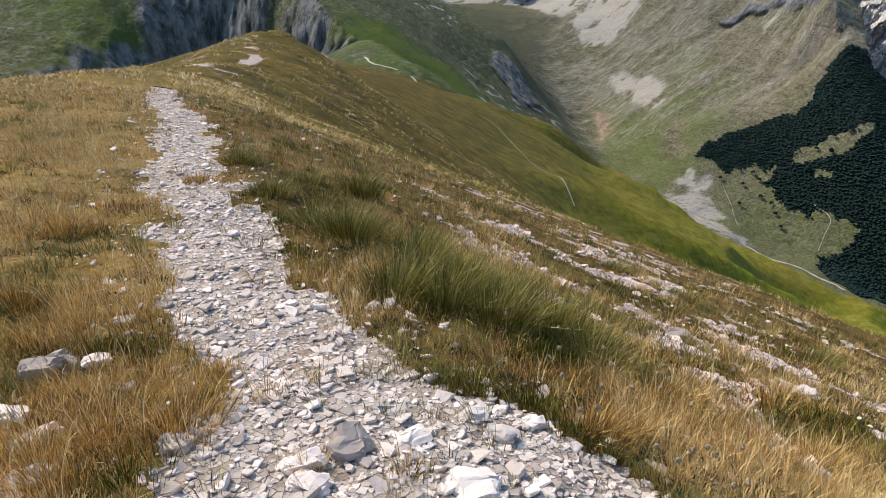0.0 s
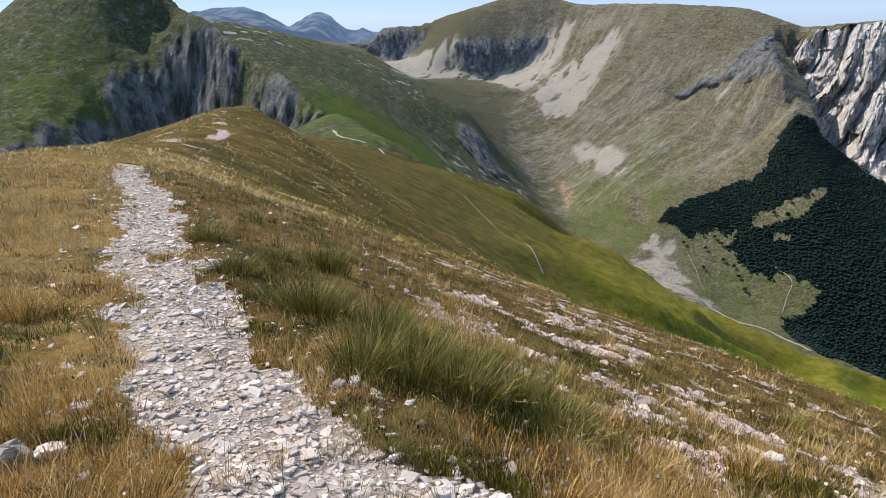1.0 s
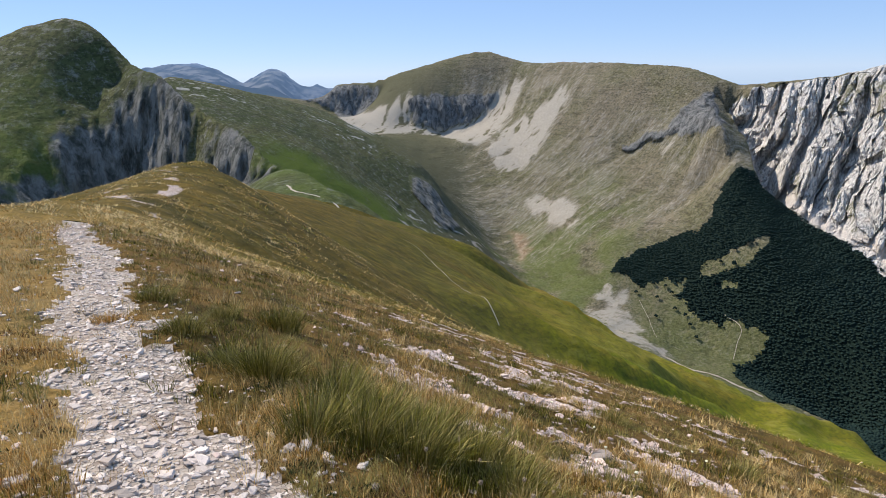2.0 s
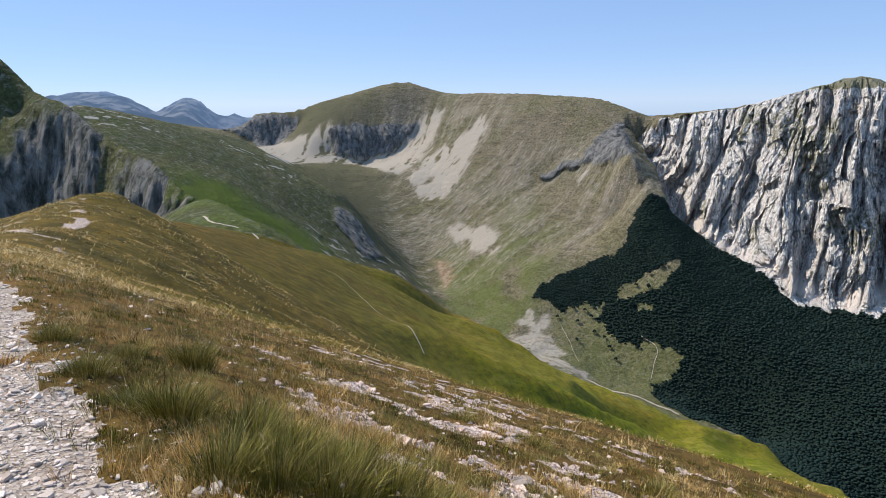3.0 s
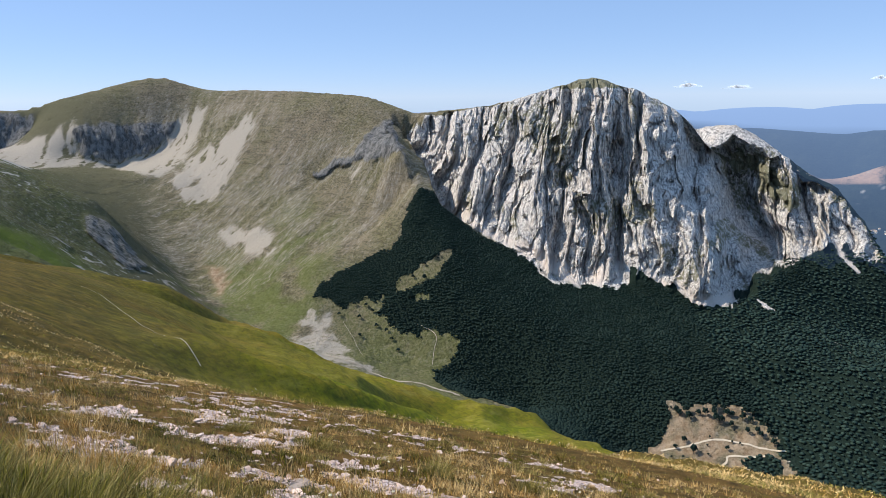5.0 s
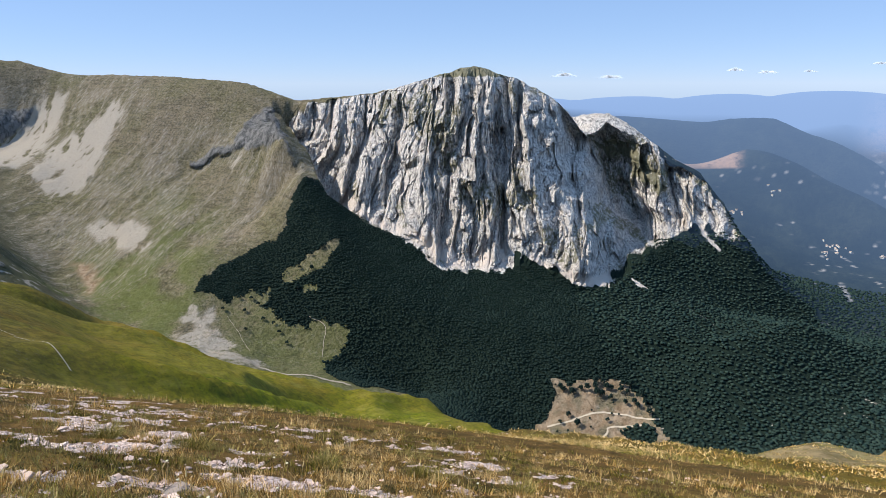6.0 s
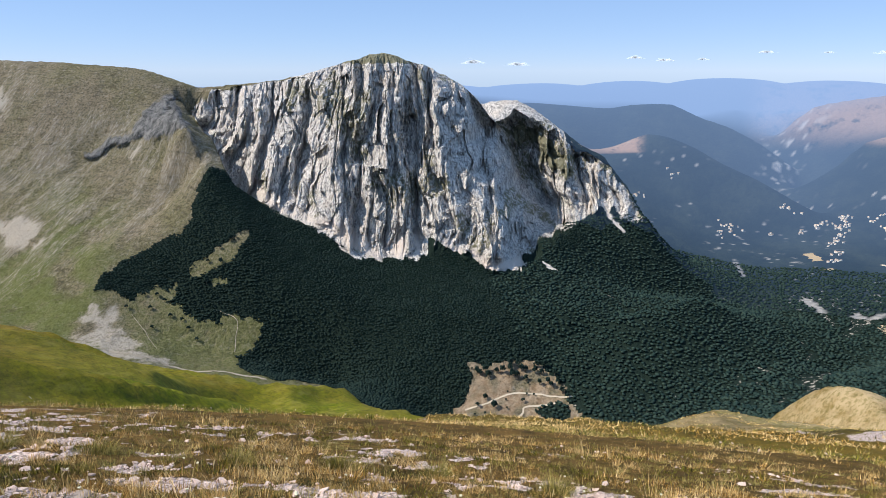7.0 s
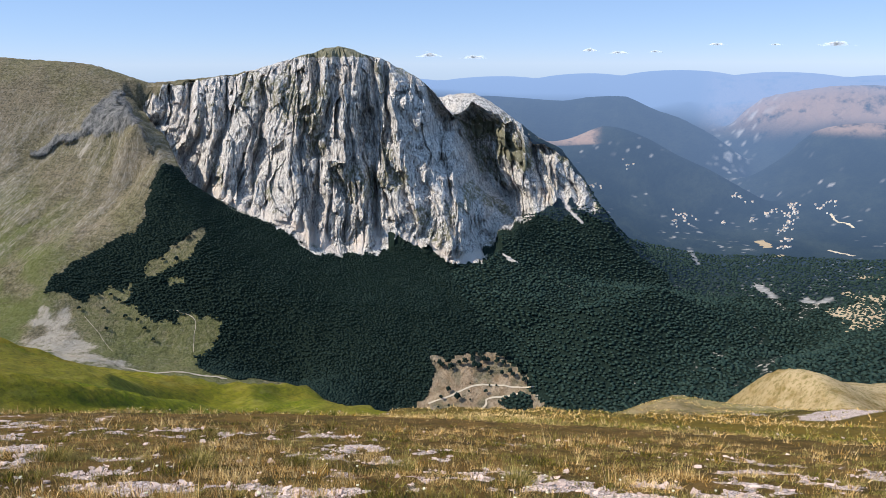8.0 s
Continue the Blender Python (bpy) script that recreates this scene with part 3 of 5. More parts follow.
def foothold(x, y):
    """The ridge round the path: level along it, falling off to the right."""
    s, d = x * ALONG[0] + y * ALONG[1], x * ACROSS[0] + y * ACROSS[1]
    z = -0.08 * s - 0.0012 * s * np.abs(s)
    z = z - 0.48 * softplus(d - 1.0, 0.45) + 0.13 * softplus(-d - 0.4, 0.4) - 0.45 * softplus(-d - 6.0, 1.5)
    return z


def spine_points():
    """Log-polar places, rises and softness of points along all spines."""
    rows = []
    for name, line in SPINES.items():
        for a, b in zip(line, line[1:] + line[-1:]):
            a, b = np.array(a, float), np.array(b, float)
            steps = max(1, int(np.hypot(*(b - a)[:2]) / ((0.011 if name in SHARP else 0.035) * np.hypot(*a[:2]))))
            for k in range(steps):
                p = a + (b - a) * k / steps
                rows.append((p[0], p[1], p[2], 0.008 if name in SOFT_SPINES else 0.0))
                if name in CRESTS and (k == 0 or name in SHARP):
                    on, fall = CRESTS[name]
                    rows.append((p[0] * on, p[1] * on, EYE + ((p[2] - EYE) / np.hypot(p[0], p[1]) - fall) * on * np.hypot(p[0], p[1]), 0.01))
    for r in (22.0, 34.0):
        for a in np.radians(np.arange(-180, 180, 12)):
            if not -0.45 < a < -0.25:
                x, y = r * np.sin(a), r * np.cos(a)
                rows.append((x, y, foothold(x, y), 0.01))
    for r, rise in ((300, -0.30), (1200, -0.33), (2600, -0.25), (4900, -0.06)):
        for a in np.radians((-168, -140, -110, -80, -55, 105, 130, 155, 178)):
            rows.append((r * np.sin(a), r * np.cos(a), rise * r, 0.02))
    rows = np.array(rows)
    r = np.hypot(rows[:, 0], rows[:, 1])
    return np.stack([np.arctan2(rows[:, 0], rows[:, 1]), np.log(r)], 1), (rows[:, 2] - EYE) / r, rows[:, 3]


KNOTS, RISES, SOFT = spine_points()


def solve_surface():
    n = len(KNOTS)
    gap = np.linalg.norm(KNOTS[:, None] - KNOTS[None], axis=2)
    m = np.zeros((n + 3, n + 3))
    m[:n, :n] = gap - np.diag(SOFT + 1e-4)
    m[:n, n], m[:n, n + 1 :] = 1, KNOTS
    m[n:, :n] = m[:n, n:].T
    return np.linalg.solve(m, np.r_[RISES, 0, 0, 0])


WEIGHTS = solve_surface()


def broad(x, y):
    """Height of the broad forms."""
    x, y = np.asarray(x, float).ravel(), np.asarray(y, float).ravel()
    r = np.maximum(np.hypot(x, y), 0.05)
    z, far = np.zeros_like(x), np.flatnonzero(r > 15.9)
    for i in range(0, len(far), 20000):
        k = far[i : i + 20000]
        q = np.stack([np.arctan2(x[k], y[k]), np.log(r[k])], 1)
        d = np.sqrt(np.maximum((q**2).sum(1)[:, None] + (KNOTS**2).sum(1)[None] - 2 * q @ KNOTS.T, 0))
        z[k] = d @ WEIGHTS[: len(KNOTS)] + WEIGHTS[len(KNOTS)] + q @ WEIGHTS[len(KNOTS) + 1 :]
    k = smooth(math.log(16), math.log(36), np.log(r))
    return (1 - k) * foothold(x, y) + k * (EYE + z * r)

# ---- terrain: sheets ----
def relief(x, y, z):
    """Small forms on top of the broad ones."""
    r = np.hypot(x, y)
    far = smooth(500, 1100, r)
    z = z + far * (4 * ridged(x / 230, y / 230, 5, 3) + 2.5 * fbm(x / 60, y / 60, 4, 9, 0.6)) * (1 - 0.6 * smooth(3200, 4000, r)) * (1 - 0.75 * smooth(2700, 3000, r) * smooth(0.15, 0.25, np.arctan2(x, y)))
    mid = smooth(25, 90, r) * (1 - far)
    z = z + mid * (1.6 * fbm(x / 70, y / 70, 4, 21) + 0.25 * fbm(x / 9, y / 9, 3, 23))
    along, across = x * ALONG[0] + y * ALONG[1], x * ACROSS[0] + y * ACROSS[1]
    folds = smooth(110, 230, r) * (1 - smooth(430, 540, r)) * smooth(0.05, 0.25, np.arctan2(x, y))
    z = z + folds * (10.5 * ridged(along / 52 + 0.4 * fbm(x / 90, y / 90, 2, 25), across / 210, 2, 27) - 6.0)
    deg = np.degrees(np.arctan2(x, y))
    # The hollow behind the slope's shoulder, and the two low spurs to the east.
    z = z - 0.031 * r * smooth(190, 330, r) * (1 - smooth(450, 520, r)) * smooth(8, 14, deg) * (1 - smooth(33, 44, deg))
    z = z - r * smooth(85, 105, r) * (1 - smooth(170, 200, r)) * smooth(50, 55, deg) * (0.034 * (1 - smooth(60, 70, deg)) - 0.010 * np.exp(-(((deg - 71.3) / 2.2) ** 2)))
    z = z - 0.016 * r * smooth(185, 215, r) * (1 - smooth(300, 360, r)) * np.exp(-(((deg - 76.2) / 2.2) ** 2))
    # The saddle between the two farthest peaks, and the low gap beside them.
    z = z - smooth(3800, 4050, r) * (55 * np.exp(-(((deg + 8.7) / 1.2) ** 2)) + 45 * smooth(-5.8, -4.2, deg) * (1 - smooth(3, 6, deg)) - 14 * np.exp(-(((deg + 6.5) / 0.9) ** 2)))
    z = z + (r > 3850) * (deg < 3) * 16 * ridged(x / 230, y / 230, 3, 37)
    # The shaded chute beside the buttress, cut deep between it and the wall.
    v = (deg - np.interp(r, (2230, 2294, 2509, 2603, 2696, 2735), (32.3, 31.83, 30.9, 29.96, 29.05, 28.36))) * 0.01745 * r + 6 * fbm(x / 40, y / 40, 3, 39)
    z = z - 105 * smooth(-38, -14, v) * (1 - smooth(26, 85, v)) * smooth(2220, 2320, r) * (1 - smooth(2720, 2790, r))
    z = z + smooth(22, 35, r) * (1 - smooth(110, 170, r)) * 0.2 * ridged(along / 3.0 + 0.5 * fbm(x / 9, y / 9, 2, 44), across / 10, 2, 45)
    near = 1 - smooth(40, 120, r)
    z = z + near * (0.05 * fbm(x / 1.3, y / 1.3, 4, 31) + 0.02 * fbm(x / 0.25, y / 0.25, 2, 33)) * smooth(0.0, 0.5, r + 0.2)
    return z


def polar(az, rings):
    a, r = np.meshgrid(az, rings)
    x, y = (r * np.sin(a)).ravel(), (r * np.cos(a)).ravel()
    return x, y, relief(x, y, broad(x, y))


def grid_faces(rows, cols, wrap=False):
    i = np.arange(rows * cols).reshape(rows, cols)
    if wrap:
        i = np.concatenate([i, i[:, :1]], 1)
    return np.stack([i[:-1, :-1], i[:-1, 1:], i[1:, 1:], i[1:, :-1]], -1).reshape(-1, 4)


def sheet(name, verts, faces, material, masks=None, rough=False):
    """One mesh object of the faces given, with the unused points left out."""
    used, index = np.unique(faces, return_inverse=True)
    mesh = bpy.data.meshes.new(name)
    faces = index.reshape(faces.shape)
    mesh.vertices.add(len(used))
    mesh.vertices.foreach_set("co", verts[used].astype(np.float32).ravel())
    mesh.loops.add(faces.size)
    mesh.loops.foreach_set("vertex_index", faces.astype(np.int32).ravel())
    mesh.polygons.add(len(faces))
    mesh.polygons.foreach_set("loop_start", np.arange(0, faces.size, faces.shape[1], dtype=np.int32))
    mesh.polygons.foreach_set("loop_total", np.full(len(faces), faces.shape[1], np.int32))
    mesh.polygons.foreach_set("use_smooth", np.full(len(faces), not rough))
    mesh.update(calc_edges=True)
    for key, values in (masks or {}).items():
        mesh.attributes.new(key, "FLOAT", "POINT").data.foreach_set("value", values[used].astype(np.float32))
    mesh.materials.append(material)
    return new(name, mesh)


VIEW_AZ = np.radians(np.concatenate([np.arange(-180, -50, 3.0), np.arange(-50, 100, 0.2), np.arange(100, 180, 3.0)]))
NEAR_AZ = np.radians(np.concatenate([np.arange(-180, -60, 3.0), np.arange(-60, 110, 0.45), np.arange(110, 180, 3.0)]))
NEAR_R = np.concatenate([(0.02, 0.08), np.geomspace(0.2, 25, 240)])
FAR_R = np.concatenate([np.geomspace(25, 700, 160)[:-1], np.arange(700, 1200, 5.0), np.arange(1200, 3300, 9.0), np.arange(3300, 4940, 18.0)])

# ---- terrain: the land, split into its grounds and mountains ----
def soft_mask(polygon, x, y, blur, fray=0.0, scale=60.0):
    """An area of the plan with a blurred, frayed border."""
    out = np.zeros(len(x))
    xs, ys = zip(*polygon)
    edge = 3 * blur + 1.5 * fray
    near = (x > min(xs) - edge) & (x < max(xs) + edge) & (y > min(ys) - edge) & (y < max(ys) + edge)
    px, py = x[near], y[near]
    if fray:
        px, py = px + fray * fbm(px / scale, py / scale, 4, 5), py + fray * fbm(px / scale, py / scale, 4, 8)
    total = np.zeros(len(px))
    for k in range(9):
        ox, oy = (0, 0) if k == 8 else (blur * math.cos(k * math.pi / 4), blur * math.sin(k * math.pi / 4))
        total += inside(polygon, px + ox, py + oy) / 9
    out[near] = total
    return out


def band(line, x, y, width):
    """1 on a polyline of the plan, falling to 0 at width from it."""
    best = np.full(len(x), 1e9)
    for (x0, y0), (x1, y1) in zip(line, line[1:]):
        k = np.clip(((x - x0) * (x1 - x0) + (y - y0) * (y1 - y0)) / ((x1 - x0) ** 2 + (y1 - y0) ** 2), 0, 1)
        best = np.minimum(best, np.hypot(x - x0 - k * (x1 - x0), y - y0 - k * (y1 - y0)))
    return 1 - smooth(0.5 * width, width, best)


def crag(x, y, z, size):
    """How far a wall's ribs stand out: nearly upright ribs and clefts."""
    r = np.hypot(x, y)
    u = np.arctan2(x, y) * r
    u = u + 0.12 * z + 0.45 * size * fbm(u / (2.2 * size), z / (3 * size), 4, 71)
    return ridged(u / size, z / (7 * size), 2, 73, 0.5) + 0.5 * ridged(u / (0.36 * size), z / (2.2 * size), 3, 79, 0.6)


def facets(u, v, wide, high, slope, seed):
    """Broken rock faces: each cell of a jittered lattice is a plane of its own tilt and depth."""
    a, b = u / wide, v / high
    ia, ib = np.floor(a).astype(np.int32), np.floor(b).astype(np.int32)
    best, out = np.full(np.shape(u), 9.0), np.zeros(np.shape(u))
    for da in (-1, 0, 1):
        for db in (-1, 0, 1):
            h = TABLE[(TABLE[(ia + da + 57 * seed) & 4095] + ib + db) & 4095]
            h2, h3, h4 = TABLE[(h + 11) & 4095], TABLE[(h + 23) & 4095], TABLE[(h + 41) & 4095]
            ca, cb = ia + da + h / 4096, ib + db + h2 / 4096
            dist = (a - ca) ** 2 + (b - cb) ** 2
            plane = wide * (0.5 * (h3 / 2048 - 1) + slope * (h4 / 2048 - 0.8) * (a - ca)) + 0.25 * high * (h2 / 2048 - 1) * (b - cb)
            closer = dist < best
            best, out = np.where(closer, dist, best), np.where(closer, plane, out)
    return out


def wall_ribs(x, y, z):
    """The great wall: broken buttresses and clefts that fan out below its summit."""
    fan = 1 + np.clip(60 - z, 0, 700) / 1500
    u = (np.arctan2(x, y) - radians(45.5)) * 2300 / fan
    u = u + 30 * fbm(u / 150, z / 320, 3, 101) + 5 * fbm(u / 30, z / 80, 3, 103)
    big = ridged(u / 140 + 0.2, z / 1100, 1, 105)
    mid = ridged(u / 58, z / 460, 1, 107)
    cleft = np.abs(perlin(u / 36, z / 420, 118)) ** 0.5
    crack = np.abs(perlin(u / 17 - z / 200, z / 120, 131)) ** 0.5
    blocks = facets(u, z, 36, 105, 1.3, 1) + facets(u + 0.1 * z, z, 15, 40, 1.6, 2) + 0.9 * facets(u, z, 7, 16, 1.5, 3)
    # Beyond the wall's edge it turns away from the sun, until the next rib comes forward again.
    v = (np.arctan2(x, y) - np.radians(np.interp(z, (-468, -313, -182, -51, 60), (52.9, 50.9, 49.4, 48.4, 48.0)))) * 2250 + 22 * fbm(z / 60, u / 200, 3, 117)
    back = np.clip(v / 110, 0, 1) * (1 - smooth(118, 330, v)) * smooth(-30, -220, z)
    return 56 * big + 54 * mid + 54 * cleft + 16 * crack + blocks - 88 - 190 * back


WINDOW_AZ, WINDOW_R = np.radians(np.arange(29.0, 66.61, 0.05)), np.arange(1953, 2755, 3.0)


def stony_at(x, y):
    """Patches of bare rubble on the slope beside the path."""
    s, d = x * ALONG[0] + y * ALONG[1], x * ACROSS[0] + y * ACROSS[1]
    patches = (0.35 + 0.65 * smooth(-6, 14, np.degrees(np.arctan2(x, y)))) * smooth(0.13, 0.32, fbm(s / 0.95, d / 0.9, 5, 15, 0.65)) * smooth(1.7, 3.0, d) * (1 - 0.8 * smooth(8, 16, d)) * smooth(-0.45, 0.1, fbm(x / 4, y / 4, 2, 16))
    return patches + 0.8 * smooth(0.25, 0.5, fbm(x / 0.7, y / 0.7, 3, 19)) * (1 - smooth(2.0, 3.4, np.hypot(x, y)))


BROW_STONES = [p[:2] for p in SPINES["brow_r"][1:]]


FANS = (FAN_A, FAN_B, FAN_C, FAN_D, FAN_E, FAN_F, FAN_G, FAN_H)


def apron_at(x, y):
    """Cones of white rubble at the foot of the wall."""
    return np.maximum.reduce([soft_mask(fan, x, y, 5, 5, 20) for fan in FANS])


def land():
    gx, gy, gz = polar(VIEW_AZ, FAR_R)
    wx, wy, wz = polar(WINDOW_AZ, WINDOW_R)
    faces = grid_faces(len(FAR_R), len(VIEW_AZ), True)
    mx, my = gx[faces].mean(1), gy[faces].mean(1)
    ma, mr = np.degrees(np.arctan2(mx, my)), np.hypot(mx, my)
    faces = faces[~((ma > 29.0) & (ma < 66.6) & (mr > 1953) & (mr < 2754))]
    faces = np.concatenate([faces, grid_faces(len(WINDOW_R), len(WINDOW_AZ)) + len(gx)])
    x, y, z = np.concatenate([gx, wx]), np.concatenate([gy, wy]), np.concatenate([gz, wz])
    r, az = np.hypot(x, y), np.degrees(np.arctan2(x, y))

    cliff = soft_mask(CLIFF, x, y, 18, 30, 90)
    # Walls and gullies that lie in shade; they also take the darker crag colour.
    dark = np.maximum.reduce([soft_mask(DARK_WALL, x, y, 15, 20), soft_mask(DARK_BAND, x, y, 15, 20), 0.8 * soft_mask(CRAG, x, y, 10, 18), 0.7 * soft_mask(CRAG_BAND, x, y, 6, 12), soft_mask(DARK_GULLY, x, y, 8, 10)])
    pyramid_rock = soft_mask(PYRAMID_ROCK, x, y, 20, 25)
    push = np.zeros(len(x))
    wall = cliff > 0
    push[wall] = cliff[wall] * wall_ribs(x[wall], y[wall], z[wall])
    push = push + dark * (14 * crag(x, y, z, 36.0) + 8 * crag(x, y, z, 13.0)) + pyramid_rock * (9 * crag(x, y, z, 46.0) + 6 * crag(x, y, z, 15.0))
    x2, y2 = x - push * x / r, y - push * y / r
    z = z + cliff * 7 * perlin(z / 26, np.arctan2(x, y) * 20, 91)

    wood = inside(WOOD, x, y, 14, 40)
    for hole in (CLEARING, CLEARING_LOW, GLADE):
        wood &= ~inside(hole, x, y, 10, 30)
    wood |= inside(GLADE_WOOD, x, y, 6, 20) | inside(GLADE_WOOD_LOW, x, y, 6, 20)
    wood &= apron_at(x, y) < 0.4

    # Streaks of scree run down the fall line of the valley's far side.
    turn = smooth(2700, 2950, y)
    bend = fbm(x / 170, y / 170, 3, 5)
    streak_a = ridged((0.32 * x - 0.95 * y) / 42 + 0.6 * bend, (0.95 * x + 0.32 * y) / 300, 4, 41, 0.65)
    streak_b = ridged((0.82 * x - 0.57 * y) / 38 + 0.6 * bend, (0.57 * x + 0.82 * y) / 300, 4, 43, 0.65)
    streak = 0.5 + 0.5 * ((1 - turn) * streak_a + turn * streak_b) + 0.25 * fbm(x / 90, y / 90, 3, 6)
    across, along = x * ACROSS[0] + y * ACROSS[1], x * ALONG[0] + y * ALONG[1]
    far_side = smooth(5, 10, az) * smooth(2050, 2300, r) * (1 - smooth(31, 36, az)) * (1 - smooth(3350, 3500, r))
    scree = far_side * smooth(0.66, 1.3, streak) * 0.42 * (1 - 0.8 * smooth(-190, -90, z) * smooth(17, 22, az))
    z = z + far_side * 4 * (streak - 0.6)
    for area, weight in ((SCREE_CIRQUE, 0.95), (SCREE_FACE, 1.0), (SCREE_FAN, 0.9), (PALE_CONE, 1.0)):
        scree = np.maximum(scree, soft_mask(area, x, y, 22, 25) * weight * smooth(0.4, 1.1, streak + 0.25 * fbm(x / 18, y / 18, 3, 14)))
    scree = np.maximum(scree, soft_mask(WASH, x, y, 16, 35, 50) * (0.75 + 0.4 * fbm((x + y) / 14, (x - y) / 60, 3, 2)))
    # White aprons of rubble where clefts leave the foot of the wall, and the long chute beside the buttress.
    foot = SPINES["cliff_foot"]
    apron = apron_at(x, y)
    chute = band([p[:2] for p in SPINES["chute"][1:]] + [foot[1][:2], foot[2][:2]], x, y, 22)
    scree = np.maximum(scree, np.maximum(apron, chute * 0.8))
    white_dots = (az < 14) * (r > 1300) * (r < 2300) * smooth(0.30, 0.45, fbm((x + 0.5 * y) / 40, (y - 0.5 * x) / 22, 3, 47)) * smooth(0.0, 0.4, perlin(x / 260, y / 260, 12))
    scree = np.maximum(scree, 0.75 * white_dots)
    rock = np.maximum(dark, pyramid_rock * (0.55 + 0.45 * smooth(-0.5, 0.2, fbm(x / 60, y / 60, 4, 55))))
    valley_stones = smooth(0.5, 0.8, fbm(x / 13, y / 13, 3, 131)) * np.maximum(band([p[:2] for p in SPINES["stream2"][2:]], x, y, 160), 0.8 * band([p[:2] for p in SPINES["east_bank"][:2] + SPINES["east_bank"][4:]], x, y, 120))
    scree = np.maximum(scree, 0.5 * valley_stones * (az > 60) * (r < 2500))
    east = np.flatnonzero((az > 55) & (az < 88) & (r > 1200) & (r < 2900))
    ex, ey = x[east], y[east]
    fray_x, fray_y, patchy = 9 * fbm(ex / 12, ey / 12, 2, 7), 9 * fbm(ex / 12, ey / 12, 2, 9), 0.55 + 0.35 * fbm(ex / 8, ey / 8, 2, 6)
    for line, width in GRAVEL_SLIPS:
        scree[east] = np.maximum(scree[east], 0.8 * patchy * band(line, ex + fray_x, ey + fray_y, 1.2 * width + 2))
    green = np.maximum.reduce([0.6 * smooth(60, 150, r) * (1 - smooth(520, 600, r)) * smooth(-8, 10, az) * (1 - smooth(52, 58, az)) * smooth(-0.7, 0.2, fbm(across / 60, along / 25, 4, 29)), soft_mask(LUSH, x, y, 14, 10, 40), 0.75 * (az > 58) * (r > 80) * (r < 190) * smooth(-0.05, 0.25, fbm(x / 16, y / 16, 3, 34)), soft_mask(LUSH_BACK, x, y, 40, 30), soft_mask(LUSH_PYRAMID, x, y, 60, 40), 0.4 * smooth(20, 24, az) * (1 - smooth(34, 38, az)) * smooth(1200, 1350, r) * (1 - smooth(1950, 2100, r)), 0.6 * smooth(8, 12, az) * (1 - smooth(19, 26, az)) * smooth(1500, 1650, r) * (1 - smooth(2250, 2700, r)) * smooth(-0.5, 0.2, fbm(x / 130, y / 130, 3, 36))])
    ochre = np.maximum(soft_mask(OCHRE, x, y, 12, 20, 40), 0.85 * soft_mask(GLADE, x, y, 10, 20, 30) * smooth(-0.5, 0.2, fbm(x / 40, y / 40, 3, 24)))
    turf = np.maximum(soft_mask(EAST_GRASS, x, y, 20, 30), smooth(0.1, 0.5, fbm(x / 120, y / 120, 3, 66)) * 0.7)
    cap = 2.0 * smooth(2340, 2400, r) * smooth(18, 32, z + 6 * fbm(x / 20, y / 20, 2, 4)) * (az > 30)
    # Painted haze on the far hills thickens with distance.
    haze_glow = np.interp(r, (2200, 2700, 3300, 3800, 4300, 4600, 4950), (0.06, 0.27, 0.42, 0.52, 0.62, 0.93, 0.96)) * np.where((az < 10) & (r < 4600), 0.85, 1.0)
    bare = np.maximum.reduce([smooth(-430, -230, z) * smooth(4080, 4200, r) * smooth(71, 73, az), smooth(-345, -300, z) * smooth(77, 79, az) * (r > 3600) * (r < 4080), smooth(-400, -365, z) * (1 - smooth(63.5, 64.5, az)) * (az > 58) * (r > 3450) * (r < 3750)])
    specks = smooth(0.62, 0.74, fbm(x / 26, y / 26, 3, 201)) * smooth(0.0, 0.4, fbm(x / 210, y / 210, 2, 203)) * (az > 58) * smooth(2250, 2500, r) * (1 - smooth(3500, 3900, r))
    canyon = soft_mask([(4150, 1250), (4330, 1130), (4200, 1000), (3900, 1050), (3500, 930), (3450, 1020), (3850, 1180)], x, y, 40, 60) * 0.7 * smooth(0.3, 0.6, fbm(x / 40, y / 40, 3, 88))
    stony = 0.4 * stony_at(x, y) * (1 - smooth(28, 50, r)) + 0.7 * band(BROW_STONES, x, y, 4.5) * smooth(-0.2, 0.3, fbm(x / 5, y / 5, 3, 18))
    for line in (KNOLL_PATH, KNOLL_PATH_TOP):
        stony = np.maximum(stony, 0.55 * band(line, x + 0.5 * fbm(x / 2, y / 2, 2, 3), y + 0.5 * fbm(x / 2, y / 2, 2, 4), 1.1) * smooth(-0.4, 0.2, fbm(x / 3, y / 3, 2, 2)))
    stony = np.maximum(stony, 0.42 * band([p[:2] for p in SPINES["spur_r"][2:5]], x, y, 9) * smooth(-0.3, 0.3, fbm(x / 9, y / 9, 3, 20)))
    dry = 0.5 * smooth(-8, -16, az) * (1 - smooth(30, 70, r)) + 0.2 * smooth(0.0, 0.4, fbm(x / 60, y / 60, 3, 35))
    verge = np.maximum((1 - smooth(0.5, 6, np.abs(az - (9 - (r - 2000) * 0.004)))) * smooth(1400, 1500, r), (1 - smooth(0.5, 4, np.abs(az - 3.8))) * (1 - smooth(1450, 1550, r)))
